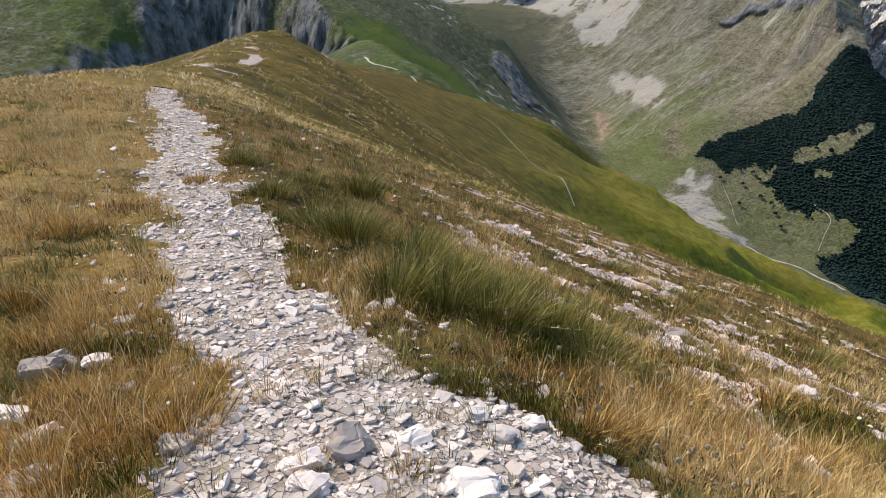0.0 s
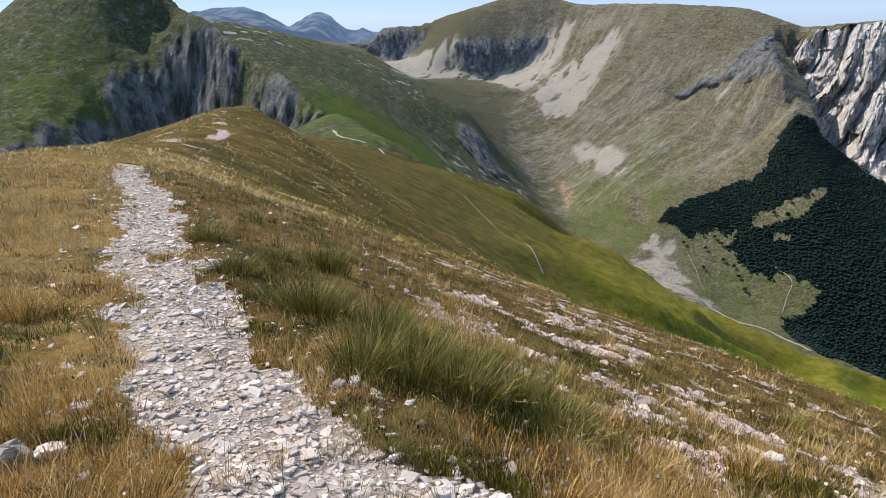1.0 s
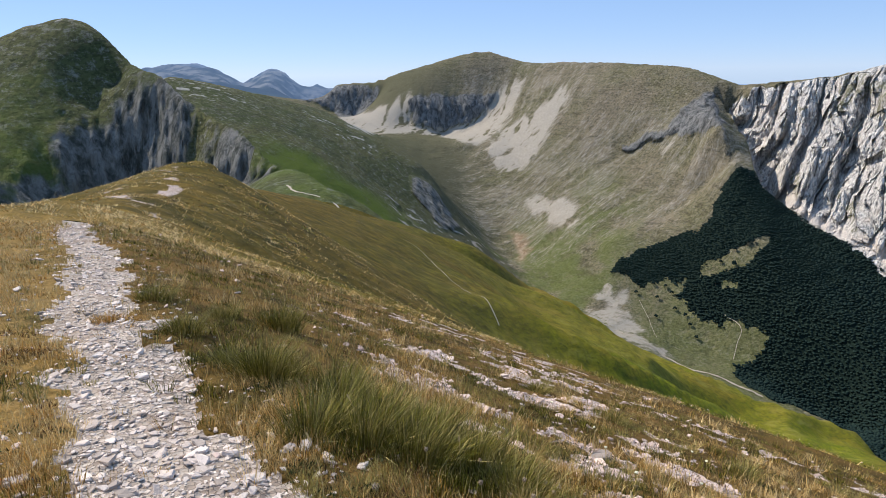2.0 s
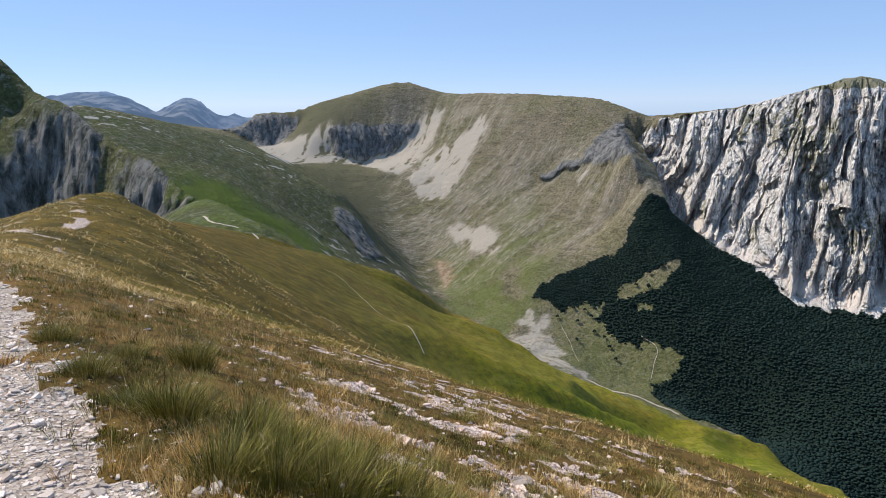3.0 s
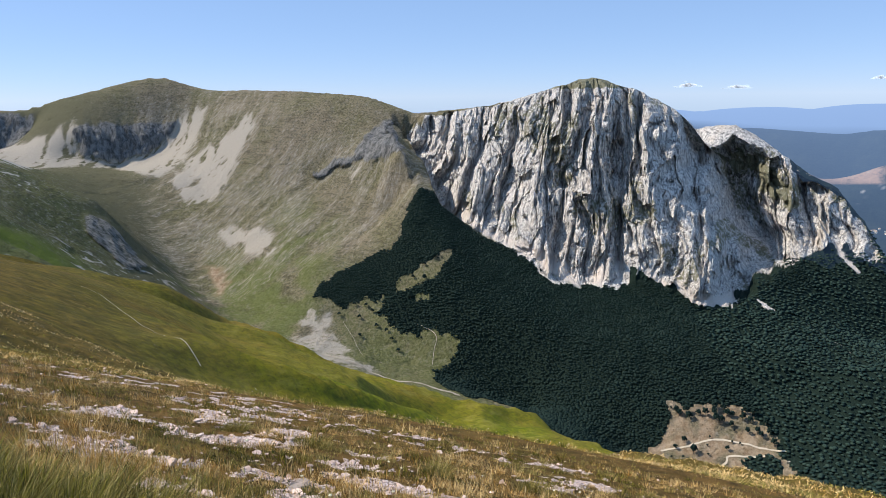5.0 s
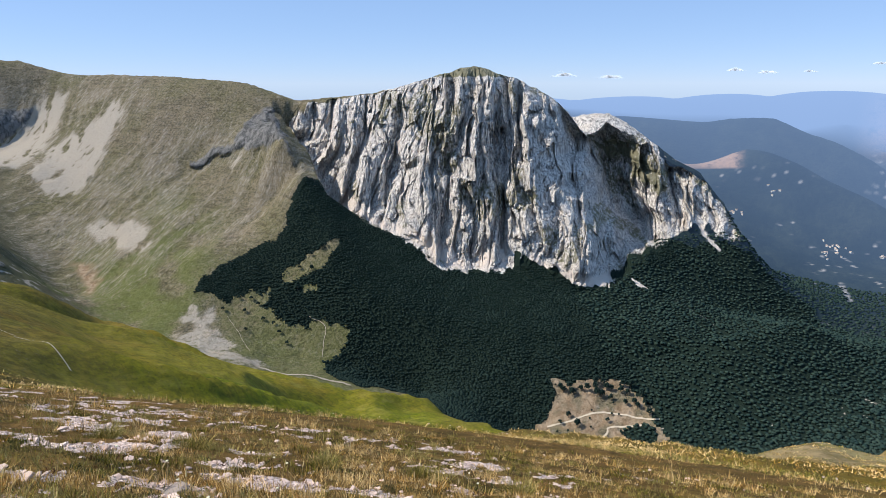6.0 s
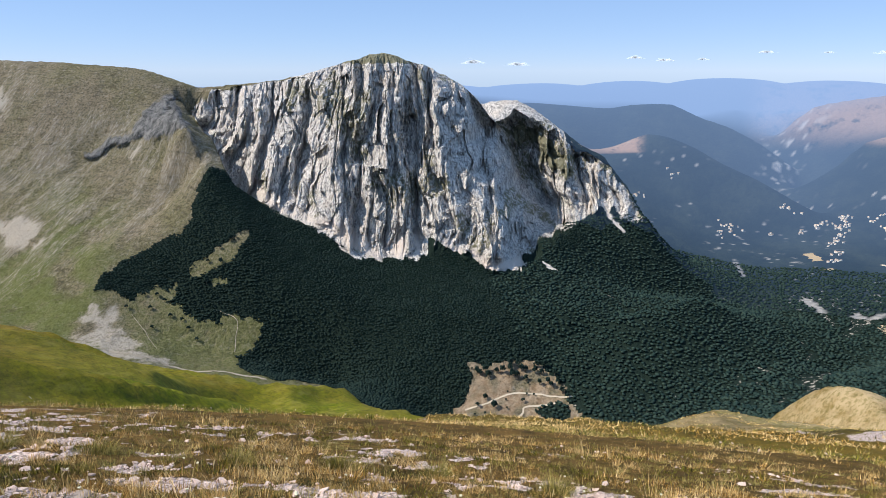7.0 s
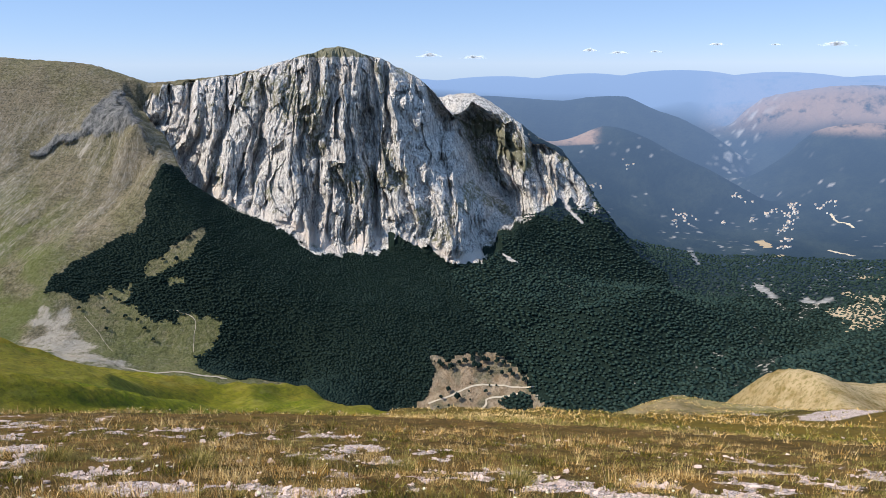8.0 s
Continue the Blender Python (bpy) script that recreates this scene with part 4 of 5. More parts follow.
    masks = {"verge": verge, "rough": smooth(22, 45, r) * (1 - smooth(4, 20, az) * smooth(80, 170, r)), "gold": smooth(4, 20, az) * smooth(80, 170, r) * (1 - smooth(54, 57, az)), "spur": (0.55 + 0.35 * smooth(75, 80, az)) * smooth(56, 60, az) * smooth(80, 110, r), "scree": np.maximum.reduce([scree, canyon, 0.6 * specks, 0.3 * ((az < 0) & (r > 3900)) * smooth(-0.3, 0.4, fbm(x / 90, y / 90, 4, 205))]), "rock": rock, "green": green, "ochre": ochre, "turf": np.maximum(turf, cap), "haze_glow": haze_glow, "bare": bare, "stony": stony, "dry": dry}

    verts = np.stack([x2, y2, z], 1)
    fr, fa = r[faces].mean(1), np.degrees(np.arctan2(x[faces].mean(1), y[faces].mean(1)))
    in_cliff, in_wood = np.maximum(cliff, apron)[faces].mean(1) > 0.5, wood[faces].mean(1) > 0.5
    kind = np.full(len(faces), 2)
    kind[(fa < 3.8) & (fr < 1500)] = 1
    kind[(fa < 9) & (fr >= 1500) & (fr < 3050) & (fa < 9 + (fr - 2000) * -0.004)] = 5
    kind[fr < 560 + 90 * (fa > 10)] = 0
    kind[(fa > 36.3) & (fr > 1800) & (fr < 2900)] = 3
    kind[in_cliff] = 3
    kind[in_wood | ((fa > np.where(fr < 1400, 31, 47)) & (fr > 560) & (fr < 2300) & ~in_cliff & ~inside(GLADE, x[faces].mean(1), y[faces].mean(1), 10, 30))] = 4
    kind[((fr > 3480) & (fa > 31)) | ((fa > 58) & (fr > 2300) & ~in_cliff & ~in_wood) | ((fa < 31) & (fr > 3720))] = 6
    kind[(np.abs(fa - 20) > 90) & (fr >= 560)] = 2
    for k, name, material, label, category in (
        (0, "ground", MEADOW, "dry grassy mountain slope falling away from the path", "ground"),
        (1, "pyramid_mountain", GREEN_TURF, "green pointed mountain with dark crags at its foot", "mountain"),
        (2, "scree_mountain", SCREE_TURF, "broad grey-green mountainside streaked with pale scree", "mountain"),
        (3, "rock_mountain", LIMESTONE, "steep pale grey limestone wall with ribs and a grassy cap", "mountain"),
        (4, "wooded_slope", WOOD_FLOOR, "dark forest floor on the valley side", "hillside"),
        (5, "green_hillside", GREEN_TURF, "rolling green hillside dotted with white stones", "hillside"),
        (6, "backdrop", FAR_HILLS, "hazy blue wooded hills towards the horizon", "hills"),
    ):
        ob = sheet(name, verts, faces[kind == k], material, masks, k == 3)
        tagged(ob, label, category, kind="structure" if k in (0, 4, 6) else "")


land()


def path_middle(s):
    return 0.34 - 0.012 * s + 0.10 * np.sin(s * 0.55 + 0.6)


def on_path(x, y):
    """1 on the worn path, falling to 0 across its ragged border."""
    s, d = x * ALONG[0] + y * ALONG[1], x * ACROSS[0] + y * ACROSS[1]
    half = 0.42 + 0.2 * np.exp(-np.abs(s - 1.6) / 1.2) - 0.004 * np.clip(s, 0, 40)
    ragged = 0.3 * fbm(x / 0.6, y / 0.6, 4, 51)
    spread = 0.75 * smooth(2.9, 1.7, s) * smooth(0.3, 0.9, s)
    off = d - path_middle(s)
    return smooth(0.06, -0.06, np.where(off > 0, np.maximum(off - spread, 0), -off) + ragged - half)


def near_ground():
    x, y, z = polar(NEAR_AZ, NEAR_R)
    faces = grid_faces(len(NEAR_R), len(NEAR_AZ), True)
    s, d = x * ALONG[0] + y * ALONG[1], x * ACROSS[0] + y * ACROSS[1]
    worn = on_path(x, y)
    z = z - 0.03 * worn
    stony = stony_at(x, y)
    masks = {"shaded_thatch": 1 + 0 * x, "stony": stony, "dry": smooth(0.3, -0.6, d - path_middle(s)), "green": 0.3 * smooth(0.1, 0.5, fbm(x / 2, y / 2, 3, 28))}
    gravel = worn[faces].mean(1) > 0.5
    verts = np.stack([x, y, z], 1)
    tagged(sheet("ground", verts, faces[~gravel], MEADOW, masks), "dry grass and thin stony soil beside the path", "ground", kind="structure")
    tagged(sheet("path", verts, faces[gravel], GRAVEL, masks), "footpath of pale broken limestone gravel", "path", kind="structure")


near_ground()

# ---- builders ----
def surface(x, y):
    """Height of the finished ground."""
    x, y = np.atleast_1d(np.asarray(x, float)), np.atleast_1d(np.asarray(y, float))
    return relief(x, y, broad(x, y))


def near_surface(x, y):
    """The same close to the path, where the ground follows its simple form."""
    return relief(x, y, foothold(x, y)) - 0.03 * on_path(x, y)


def thing(name, label, category, group="", place=(0, 0, 0)):
    ob = new(name)
    ob.location = place
    return tagged(ob, label, category, group)


def part(name, mesh, parent, label="", at=None):
    ob = new(name, mesh)
    ob.parent = parent
    if at is not None:
        ob.matrix_basis = at
    return tagged(ob, label)


def mesh_of(name, verts, faces, material, flat=True):
    mesh = bpy.data.meshes.new(name)
    mesh.from_pydata([tuple(v) for v in verts], [], [tuple(f) for f in faces])
    mesh.materials.append(material)
    mesh.polygons.foreach_set("use_smooth", [not flat] * len(mesh.polygons))
    mesh.update()
    return mesh


def slab_shape(rng, corners, thick):
    """A broken piece of limestone about 1 across: an uneven polygon with chipped edges."""
    a = np.sort((np.arange(corners) + rng.uniform(-0.32, 0.32, corners)) * 2 * math.pi / corners)
    rad = 0.5 * rng.uniform(0.72, 1.12, corners)
    squash = rng.uniform(0.6, 1.0)
    ring = np.stack([np.cos(a) * rad, np.sin(a) * rad * squash], 1)
    rows = []
    for k, h in ((0.86, -thick * 0.5), (1.0, thick * 0.1), (0.84, thick * 0.5)):
        rows.append(np.column_stack([ring * k, h + thick * 0.16 * rng.normal(size=corners)]))
    verts, faces, n = np.concatenate(rows), [], corners
    for lvl in (0, n):
        for i in range(n):
            j = (i + 1) % n
            faces += [(lvl + i, lvl + j, lvl + n + j), (lvl + i, lvl + n + j, lvl + n + i)]
    faces += [(2 * n, 2 * n + i, 2 * n + i + 1) for i in range(1, n - 1)]
    return verts, np.array(faces)


def scatter(name, shapes, x, y, z, size, material, rng, tilt=0.25, label="", category="", flat=True, parent=None):
    """Many small pieces joined into one mesh of stuff."""
    vs, fs, base = [], [], 0
    pick = rng.integers(len(shapes), size=len(x))
    for k, (verts, faces) in enumerate(shapes):
        idx = np.where(pick == k)[0]
        if not len(idx):
            continue
        a, tx, ty = rng.uniform(0, 2 * math.pi, len(idx)), rng.normal(0, tilt, len(idx)), rng.normal(0, tilt, len(idx))
        c, s = np.cos(a)[:, None], np.sin(a)[:, None]
        px, py, pz = (verts[None, :, i] * size[idx, None] for i in range(3))
        qx, qy = px * c - py * s, px * s + py * c
        qz = pz + qx * tx[:, None] + qy * ty[:, None]
        vs.append(np.stack([qx + x[idx, None], qy + y[idx, None], qz + z[idx, None]], -1).reshape(-1, 3))
        fs.append((faces[None] + (base + np.arange(len(idx)) * len(verts))[:, None, None]).reshape(-1, 3))
        base += len(idx) * len(verts)
    ob = sheet(name, np.concatenate(vs), np.concatenate(fs), material)
    ob.data.polygons.foreach_set("use_smooth", np.full(len(ob.data.polygons), not flat))
    ob.parent = parent
    return tagged(ob, label, category, kind="stuff")


def blade_mesh(x, y, z, height, lean_x, lean_y, width, turn, plain=False):
    """Grass blades: each a tapering strip that bends over, or for farther grass one plain spike."""
    n = len(x)
    if plain:
        wx, wy = np.cos(turn) * width / 2, np.sin(turn) * width / 2
        v = np.stack([np.stack([x - wx, y - wy, z - 0.01], 1), np.stack([x + wx, y + wy, z - 0.01], 1), np.stack([x + lean_x, y + lean_y, z + height], 1)], 1)
        return v.reshape(-1, 3), np.arange(3 * n).reshape(-1, 3)
    wx, wy = np.cos(turn) * width / 2, np.sin(turn) * width / 2
    v = np.empty((n, 5, 3))
    v[:, 0] = np.stack([x - wx, y - wy, z - 0.01], 1)
    v[:, 1] = np.stack([x + wx, y + wy, z - 0.01], 1)
    mx, my, mz = x + 0.38 * lean_x, y + 0.38 * lean_y, z + 0.62 * height
    v[:, 2] = np.stack([mx - wx * 0.8, my - wy * 0.8, mz], 1)
    v[:, 3] = np.stack([mx + wx * 0.8, my + wy * 0.8, mz], 1)
    v[:, 4] = np.stack([x + lean_x, y + lean_y, z + height], 1)
    f = np.array([(0, 1, 3), (0, 3, 2), (2, 3, 4)])
    return v.reshape(-1, 3), (f[None] + 5 * np.arange(n)[:, None, None]).reshape(-1, 3)


def ribbon(name, line, width, material, label, category, lift=0.25, ragged=0.25, step=None):
    """A track or stream bed laid on the ground along a line of the plan."""
    pts = [Vector((*p, 0)) for p in line]
    pts = [pts[0] * 2 - pts[1]] + pts + [pts[-1] * 2 - pts[-2]]
    mid = []
    for p0, p1, p2, p3 in zip(pts, pts[1:], pts[2:], pts[3:]):
        n = max(2, int((p2 - p1).length / (step or width * 1.2)))
        for k in range(n):
            t = k / n
            mid.append(0.5 * (2 * p1 + (p2 - p0) * t + (2 * p0 - 5 * p1 + 4 * p2 - p3) * t * t + (3 * p1 - p0 - 3 * p2 + p3) * t**3))
    mid = np.array([(p.x, p.y) for p in mid])
    way = np.gradient(mid, axis=0)
    side = np.stack([-way[:, 1], way[:, 0]], 1) / np.maximum(np.linalg.norm(way, axis=1), 1e-6)[:, None]
    k = np.arange(len(mid))
    cols = []
    for f in (-1.0, -0.5, 0.0, 0.5, 1.0):
        half = width / 2 * (1 + ragged * fbm(k * 0.35, k * 0 + 7 * f, 3, 61)) * f
        cols.append(mid + side * half[:, None])
    xy = np.stack(cols, 1).reshape(-1, 2)
    z = surface(xy[:, 0], xy[:, 1]) + lift
    faces = grid_faces(len(mid), 5)
    return tagged(sheet(name, np.column_stack([xy, z]), faces, material), label, category, kind="structure")

# ---- the valley: tracks, forest, glade, village ----
DUST = plain_material("dusty_track", (0.48, 0.40, 0.30), (0.66, 0.58, 0.47), 6.0, bump=0.1)
STUBBLE = plain_material("dry_stubble", (0.34, 0.26, 0.17), (0.52, 0.42, 0.30), 14.0, bump=0.3)
CHALK = plain_material("chalky_stream_bed", (0.26, 0.22, 0.16), (0.56, 0.50, 0.42), 9.0, bump=0.5)
ribbon("stream_bed", STREAM_BED, 8, CHALK, "dry chalk-white stream bed along the valley floor", "stream bed", 1.2, 1.2)
for line, width, material, name, label in (
    ([(2877, 685), (2833, 655), (2778, 617)], 34, STUBBLE, "field", "pale mown field below the village"),
    ([(2665, 580), (2699, 547)], 16, STUBBLE, "field", "pale mown field below the village"),
    ([(2252, 281), (2095, 212), (1877, 142)], 90, STUBBLE, "field", "tan dry field on the far valley side"),
    ([(2382, 302), (2298, 239), (2177, 176)], 28, STUBBLE, "field", "tan dry field on the far valley side"),
    ([(2536, 289), (2482, 210)], 30, STUBBLE, "field", "tan dry field on the far valley side"),
    ([(3255, 508), (3195, 474), (3180, 430), (3139, 399)], 9, DUST, "road", "pale winding road above the village"),
    ([(2828, 433), (2809, 384), (2785, 336)], 12, DUST, "road", "pale winding road above the village"),
):
    ribbon(name, line, width, material, label, name.replace("_", " "), 1.5, 0.9, max(6.0, width / 3))
ribbon("road", ROAD_UP, 4.2, DUST, "dusty white farm road across the glade", "road", 1.0, 0.15)
ribbon("road", ROAD_DOWN, 4.2, DUST, "dusty white farm road leaving the glade", "road", 1.0, 0.15)
ribbon("track", FIELD_TRACK, 1.3, PALE_EARTH, "pale worn track down the field", "track", 1.0, 0.4)
ribbon("track", TRACK_WOOD, 1.0, PALE_EARTH, "pale worn track on the hillside", "track", 0.8, 0.6)
ribbon("trail", TRAIL_UPPER, 0.22, DUST, "thin pale trail across the grassy slope", "trail", 0.12, 0.4, 2.0)
ribbon("trail", TRAIL_MID, 0.3, DUST, "thin pale trail across the grassy slope", "trail", 0.12, 0.4, 2.0)
ribbon("trail", TRAIL_LOWER, 0.17, DUST, "thin pale trail across the grassy slope", "trail", 0.10, 0.4, 1.5)
ribbon("trail", TRAIL_PALE, 1.8, PALE_EARTH, "pale trail along the rocky spur", "trail", 0.4, 0.5)


def leaf_material(name, a, b, dark=0.5):
    n = Nodes(name, 0.75)
    c = n.mix(n.chance(), a, b)
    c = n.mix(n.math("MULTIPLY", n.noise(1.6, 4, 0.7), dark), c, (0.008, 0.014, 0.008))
    return n.done(c, n.noise(0.9, 4), 0.5, 0.8)


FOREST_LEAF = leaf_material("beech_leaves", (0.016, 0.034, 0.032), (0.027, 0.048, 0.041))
# Same forest to the east, painted paler for its sun and haze.
SUNLIT_LEAF = leaf_material("sunlit_forest_leaves", (0.020, 0.045, 0.043), (0.052, 0.086, 0.070))
BARK = plain_material("grey_bark", (0.10, 0.085, 0.07), (0.20, 0.17, 0.14), 0.3)


def crown_shape(rng, around=7):
    """A lumpy, slightly pointed crown about 1 across."""
    verts, faces = [], []
    for lvl, (h, k) in enumerate(((-0.35, 0.34), (0.05, 0.52), (0.42, 0.36))):
        for i in range(around):
            a = 2 * math.pi * (i + 0.5 * (lvl % 2)) / around
            rad = k * rng.uniform(0.72, 1.22)
            verts.append((rad * math.cos(a), rad * math.sin(a), h + rng.uniform(-0.1, 0.1)))
    verts.append((rng.uniform(-0.1, 0.1), rng.uniform(-0.1, 0.1), rng.uniform(0.58, 0.75)))
    for lvl in (0, 1):
        for i in range(around):
            a, b = lvl * around + i, lvl * around + (i + 1) % around
            c, d = a + around, b + around
            faces += [(a, b, d), (a, d, c)]
    faces += [(2 * around + i, 2 * around + (i + 1) % around, 3 * around) for i in range(around)]
    return np.array(verts), np.array(faces)


def wooded(x, y):
    """Whether trees grow at places of the plan."""
    r, az = np.hypot(x, y), np.degrees(np.arctan2(x, y))
    keep = inside(WOOD, x, y, 14, 40)
    keep |= (az > 47) & (az < 90) & (r > 1150) & (r < 2750) & ~inside(GLADE, x, y, 10, 30)
    keep |= (az > 31) & (az <= 47) & (r > 700) & (r < 1400)
    for hole in (CLEARING, CLEARING_LOW, GLADE):
        keep &= ~inside(hole, x, y, 10, 30)
    keep |= inside(GLADE_WOOD, x, y, 6, 20) | inside(GLADE_WOOD_LOW, x, y, 6, 20)
    keep &= ~inside(CLIFF, x, y, 25, 60) & (apron_at(x, y) < 0.3)
    fray_x, fray_y = 9 * fbm(x / 12, y / 12, 2, 7), 9 * fbm(x / 12, y / 12, 2, 9)
    if (az > 55).any():
        for line, width in GRAVEL_SLIPS:
            keep &= band(line, x + fray_x, y + fray_y, 1.2 * width + 3) < 0.4
    keep[keep] = inside(WOOD, x[keep], y[keep], 14, 40) | (broad(x[keep], y[keep]) < -420)
    return keep & ((fbm(x / 13, y / 13, 3, 131) < 0.5) | (az < 60))


def forest():
    rng = np.random.default_rng(11)
    shapes = [(s[0] * np.array((1, 1, 0.42)), s[1]) for s in (crown_shape(rng, 4) for _ in range(9))]
    for name, gap, low, high, east, material, label in (
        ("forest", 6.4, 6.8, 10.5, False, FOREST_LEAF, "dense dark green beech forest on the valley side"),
        ("scrub_forest", 10.4, 8.2, 13.0, True, SUNLIT_LEAF, "forest on the open valley side, painted paler as if sunlit"),
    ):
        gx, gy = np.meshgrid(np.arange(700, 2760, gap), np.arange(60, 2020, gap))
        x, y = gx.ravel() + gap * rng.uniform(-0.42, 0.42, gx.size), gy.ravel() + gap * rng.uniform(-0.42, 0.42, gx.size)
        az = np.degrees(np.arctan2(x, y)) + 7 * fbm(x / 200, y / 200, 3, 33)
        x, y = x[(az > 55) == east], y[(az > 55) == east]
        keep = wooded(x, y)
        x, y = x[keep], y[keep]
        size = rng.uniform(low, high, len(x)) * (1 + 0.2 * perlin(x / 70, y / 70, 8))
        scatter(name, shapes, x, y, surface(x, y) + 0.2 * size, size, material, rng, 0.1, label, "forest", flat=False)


forest()


def leafy_tree(name, rng, height, label):
    """A small round-headed tree: tapered trunk, limbs and clumps of leaves."""
    tree = thing(name, label, "tree", "trees of the glade")
    bm = bmesh.new()
    bmesh.ops.create_cone(bm, cap_ends=True, segments=7, radius1=height * 0.035, radius2=height * 0.014, depth=height * 0.6, matrix=Matrix.Translation((0, 0, height * 0.27)))
    for k in range(4):
        a = k * 1.6 + rng.uniform(0, 0.5)
        m = Matrix.Translation((0, 0, height * 0.42)) @ Matrix.Rotation(a, 4, "Z") @ Matrix.Rotation(0.8, 4, "Y") @ Matrix.Translation((0, 0, height * 0.16))
        bmesh.ops.create_cone(bm, cap_ends=False, segments=5, radius1=height * 0.014, radius2=height * 0.005, depth=height * 0.34, matrix=m)
    mesh = bpy.data.meshes.new("trunk")
    bm.to_mesh(mesh)
    bm.free()
    mesh.materials.append(BARK)
    part("trunk", mesh, tree, "grey bark trunk")
    vs, fs, base = [], [], 0
    for k in range(26):
        verts, faces = crown_shape(rng, 5)
        a, e, d = rng.uniform(0, 6.28), rng.uniform(-0.5, 1.4), height * 0.32 * rng.uniform(0.45, 1.0)
        c = np.array((math.cos(a) * math.cos(e) * d * 1.15, math.sin(a) * math.cos(e) * d * 1.15, height * 0.62 + math.sin(e) * d))
        vs.append(verts * height * rng.uniform(0.16, 0.27) + c)
        fs.append(faces + base)
        base += len(verts)
    part("crown", mesh_of("crown", np.concatenate(vs), np.concatenate(fs), FOREST_LEAF), tree)
    return tree


def grove():
    rng = np.random.default_rng(23)
    kinds = [leafy_tree("tree", rng, h, "small dark green broadleaf tree on open grass") for h in (8.0, 14.0, 19.0)]
    used = set()
    for area, count in ((GLADE, 95), (CLEARING, 7), (CLEARING_LOW, 2)):
        xs, ys = zip(*area)
        done = 0
        while done < count:
            px, py = rng.uniform(min(xs), max(xs)), rng.uniform(min(ys), max(ys))
            if not inside(area, np.array([px]), np.array([py]))[0]:
                continue
            if area is GLADE and perlin(np.array([px / 45]), np.array([py / 45]), 5)[0] < 0.0 and rng.random() < 0.8:
                continue
            k, done = int(rng.integers(3)) if done < 40 or area is not GLADE else 0, done + 1
            m = pose(px, py, surface(px, py)[0] - 0.3, 0, 0, rng.uniform(0, 360))
            if k not in used:
                used.add(k)
                kinds[k].matrix_basis = m
            else:
                copy_thing(kinds[k], m)
    for places, k in ((GLADE_TREES, 2), (GLADE_BUSHES, 0)):
        for px, py in places:
            m = pose(px, py, surface(px, py)[0] - 0.3, 0, 0, rng.uniform(0, 360))
            copy_thing(kinds[k], m @ Matrix.Scale(rng.uniform(0.85, 1.25), 4))
    # Loose trees on the slope left of the wood.
    for px, py in LONE_TREES:
        copy_thing(kinds[1], pose(px, py, surface(px, py)[0] - 0.3, 0, 0, rng.uniform(0, 360)))


grove()

PLASTER = plain_material("pale_plaster", (0.78, 0.75, 0.70), (0.90, 0.88, 0.84), 4.0)
ROOF_TILE = plain_material("clay_roof", (0.50, 0.38, 0.32), (0.66, 0.54, 0.46), 2.0)
WINDOW_DARK = plain_material("dark_window", (0.05, 0.055, 0.06), (0.08, 0.08, 0.09), 1.0, 0.2)


def house(w, d, h):
    home = thing("house", "pale plastered village house with a clay tiled roof", "house", "houses of the village")
    x, y = w / 2, d / 2
    body = [(-x, -y, -3), (x, -y, -3), (x, y, -3), (-x, y, -3), (-x, -y, h), (x, -y, h), (x, y, h), (-x, y, h), (-x, 0, h + d * 0.3), (x, 0, h + d * 0.3)]
    part("wall", mesh_of("wall", body, [(0, 1, 5, 4), (2, 3, 7, 6), (1, 2, 6, 9, 5), (3, 0, 4, 8, 7), (3, 2, 1, 0)], PLASTER), home)
    e, t, up = 0.6, 0.25, d * 0.3
    roof = []
    for lift in (0.05, 0.05 + t):
        roof += [(-x - e, -y - e, h - e * 0.6 + lift), (x + e, -y - e, h - e * 0.6 + lift), (x + e, 0, h + up + lift), (-x - e, 0, h + up + lift), (x + e, y + e, h - e * 0.6 + lift), (-x - e, y + e, h - e * 0.6 + lift)]
    faces = [(6, 7, 8, 9), (9, 8, 10, 11), (3, 2, 1, 0), (5, 4, 2, 3), (0, 1, 7, 6), (4, 5, 11, 10), (1, 2, 8, 7), (2, 4, 10, 8), (3, 0, 6, 9), (5, 3, 9, 11)]
    part("roof", mesh_of("roof", roof, faces, ROOF_TILE), home, "clay tile roof")
    pane = mesh_of("window", [(-0.6, 0, -0.8), (0.6, 0, -0.8), (0.6, 0, 0.8), (-0.6, 0, 0.8), (-0.6, 0.15, -0.8), (0.6, 0.15, -0.8), (0.6, 0.15, 0.8), (-0.6, 0.15, 0.8)], [(0, 1, 2, 3), (0, 4, 5, 1), (1, 5, 6, 2), (2, 6, 7, 3), (3, 7, 4, 0)], WINDOW_DARK)
    for k in (-0.28, 0.28):
        part("window", pane, home, "", Matrix.Translation((k * w, -y - 0.08, h * 0.6)))
    return home


def village():
    rng = np.random.default_rng(31)
    kinds = [house(7, 5.5, 4), house(6, 5, 5), house(9, 5.5, 4)]
    used = set()
    for (cx, cy), (spread_x, spread_y), count in HAMLETS:
        for _ in range(count):
            px, py = cx + rng.normal(0, spread_x), cy + rng.normal(0, spread_y)
            k = int(rng.integers(3))
            m = pose(px, py, surface(px, py)[0] + 0.5, 0, 0, rng.uniform(0, 360))
            if k not in used:
                used.add(k)
                kinds[k].matrix_basis = m
            else:
                copy_thing(kinds[k], m)


village()

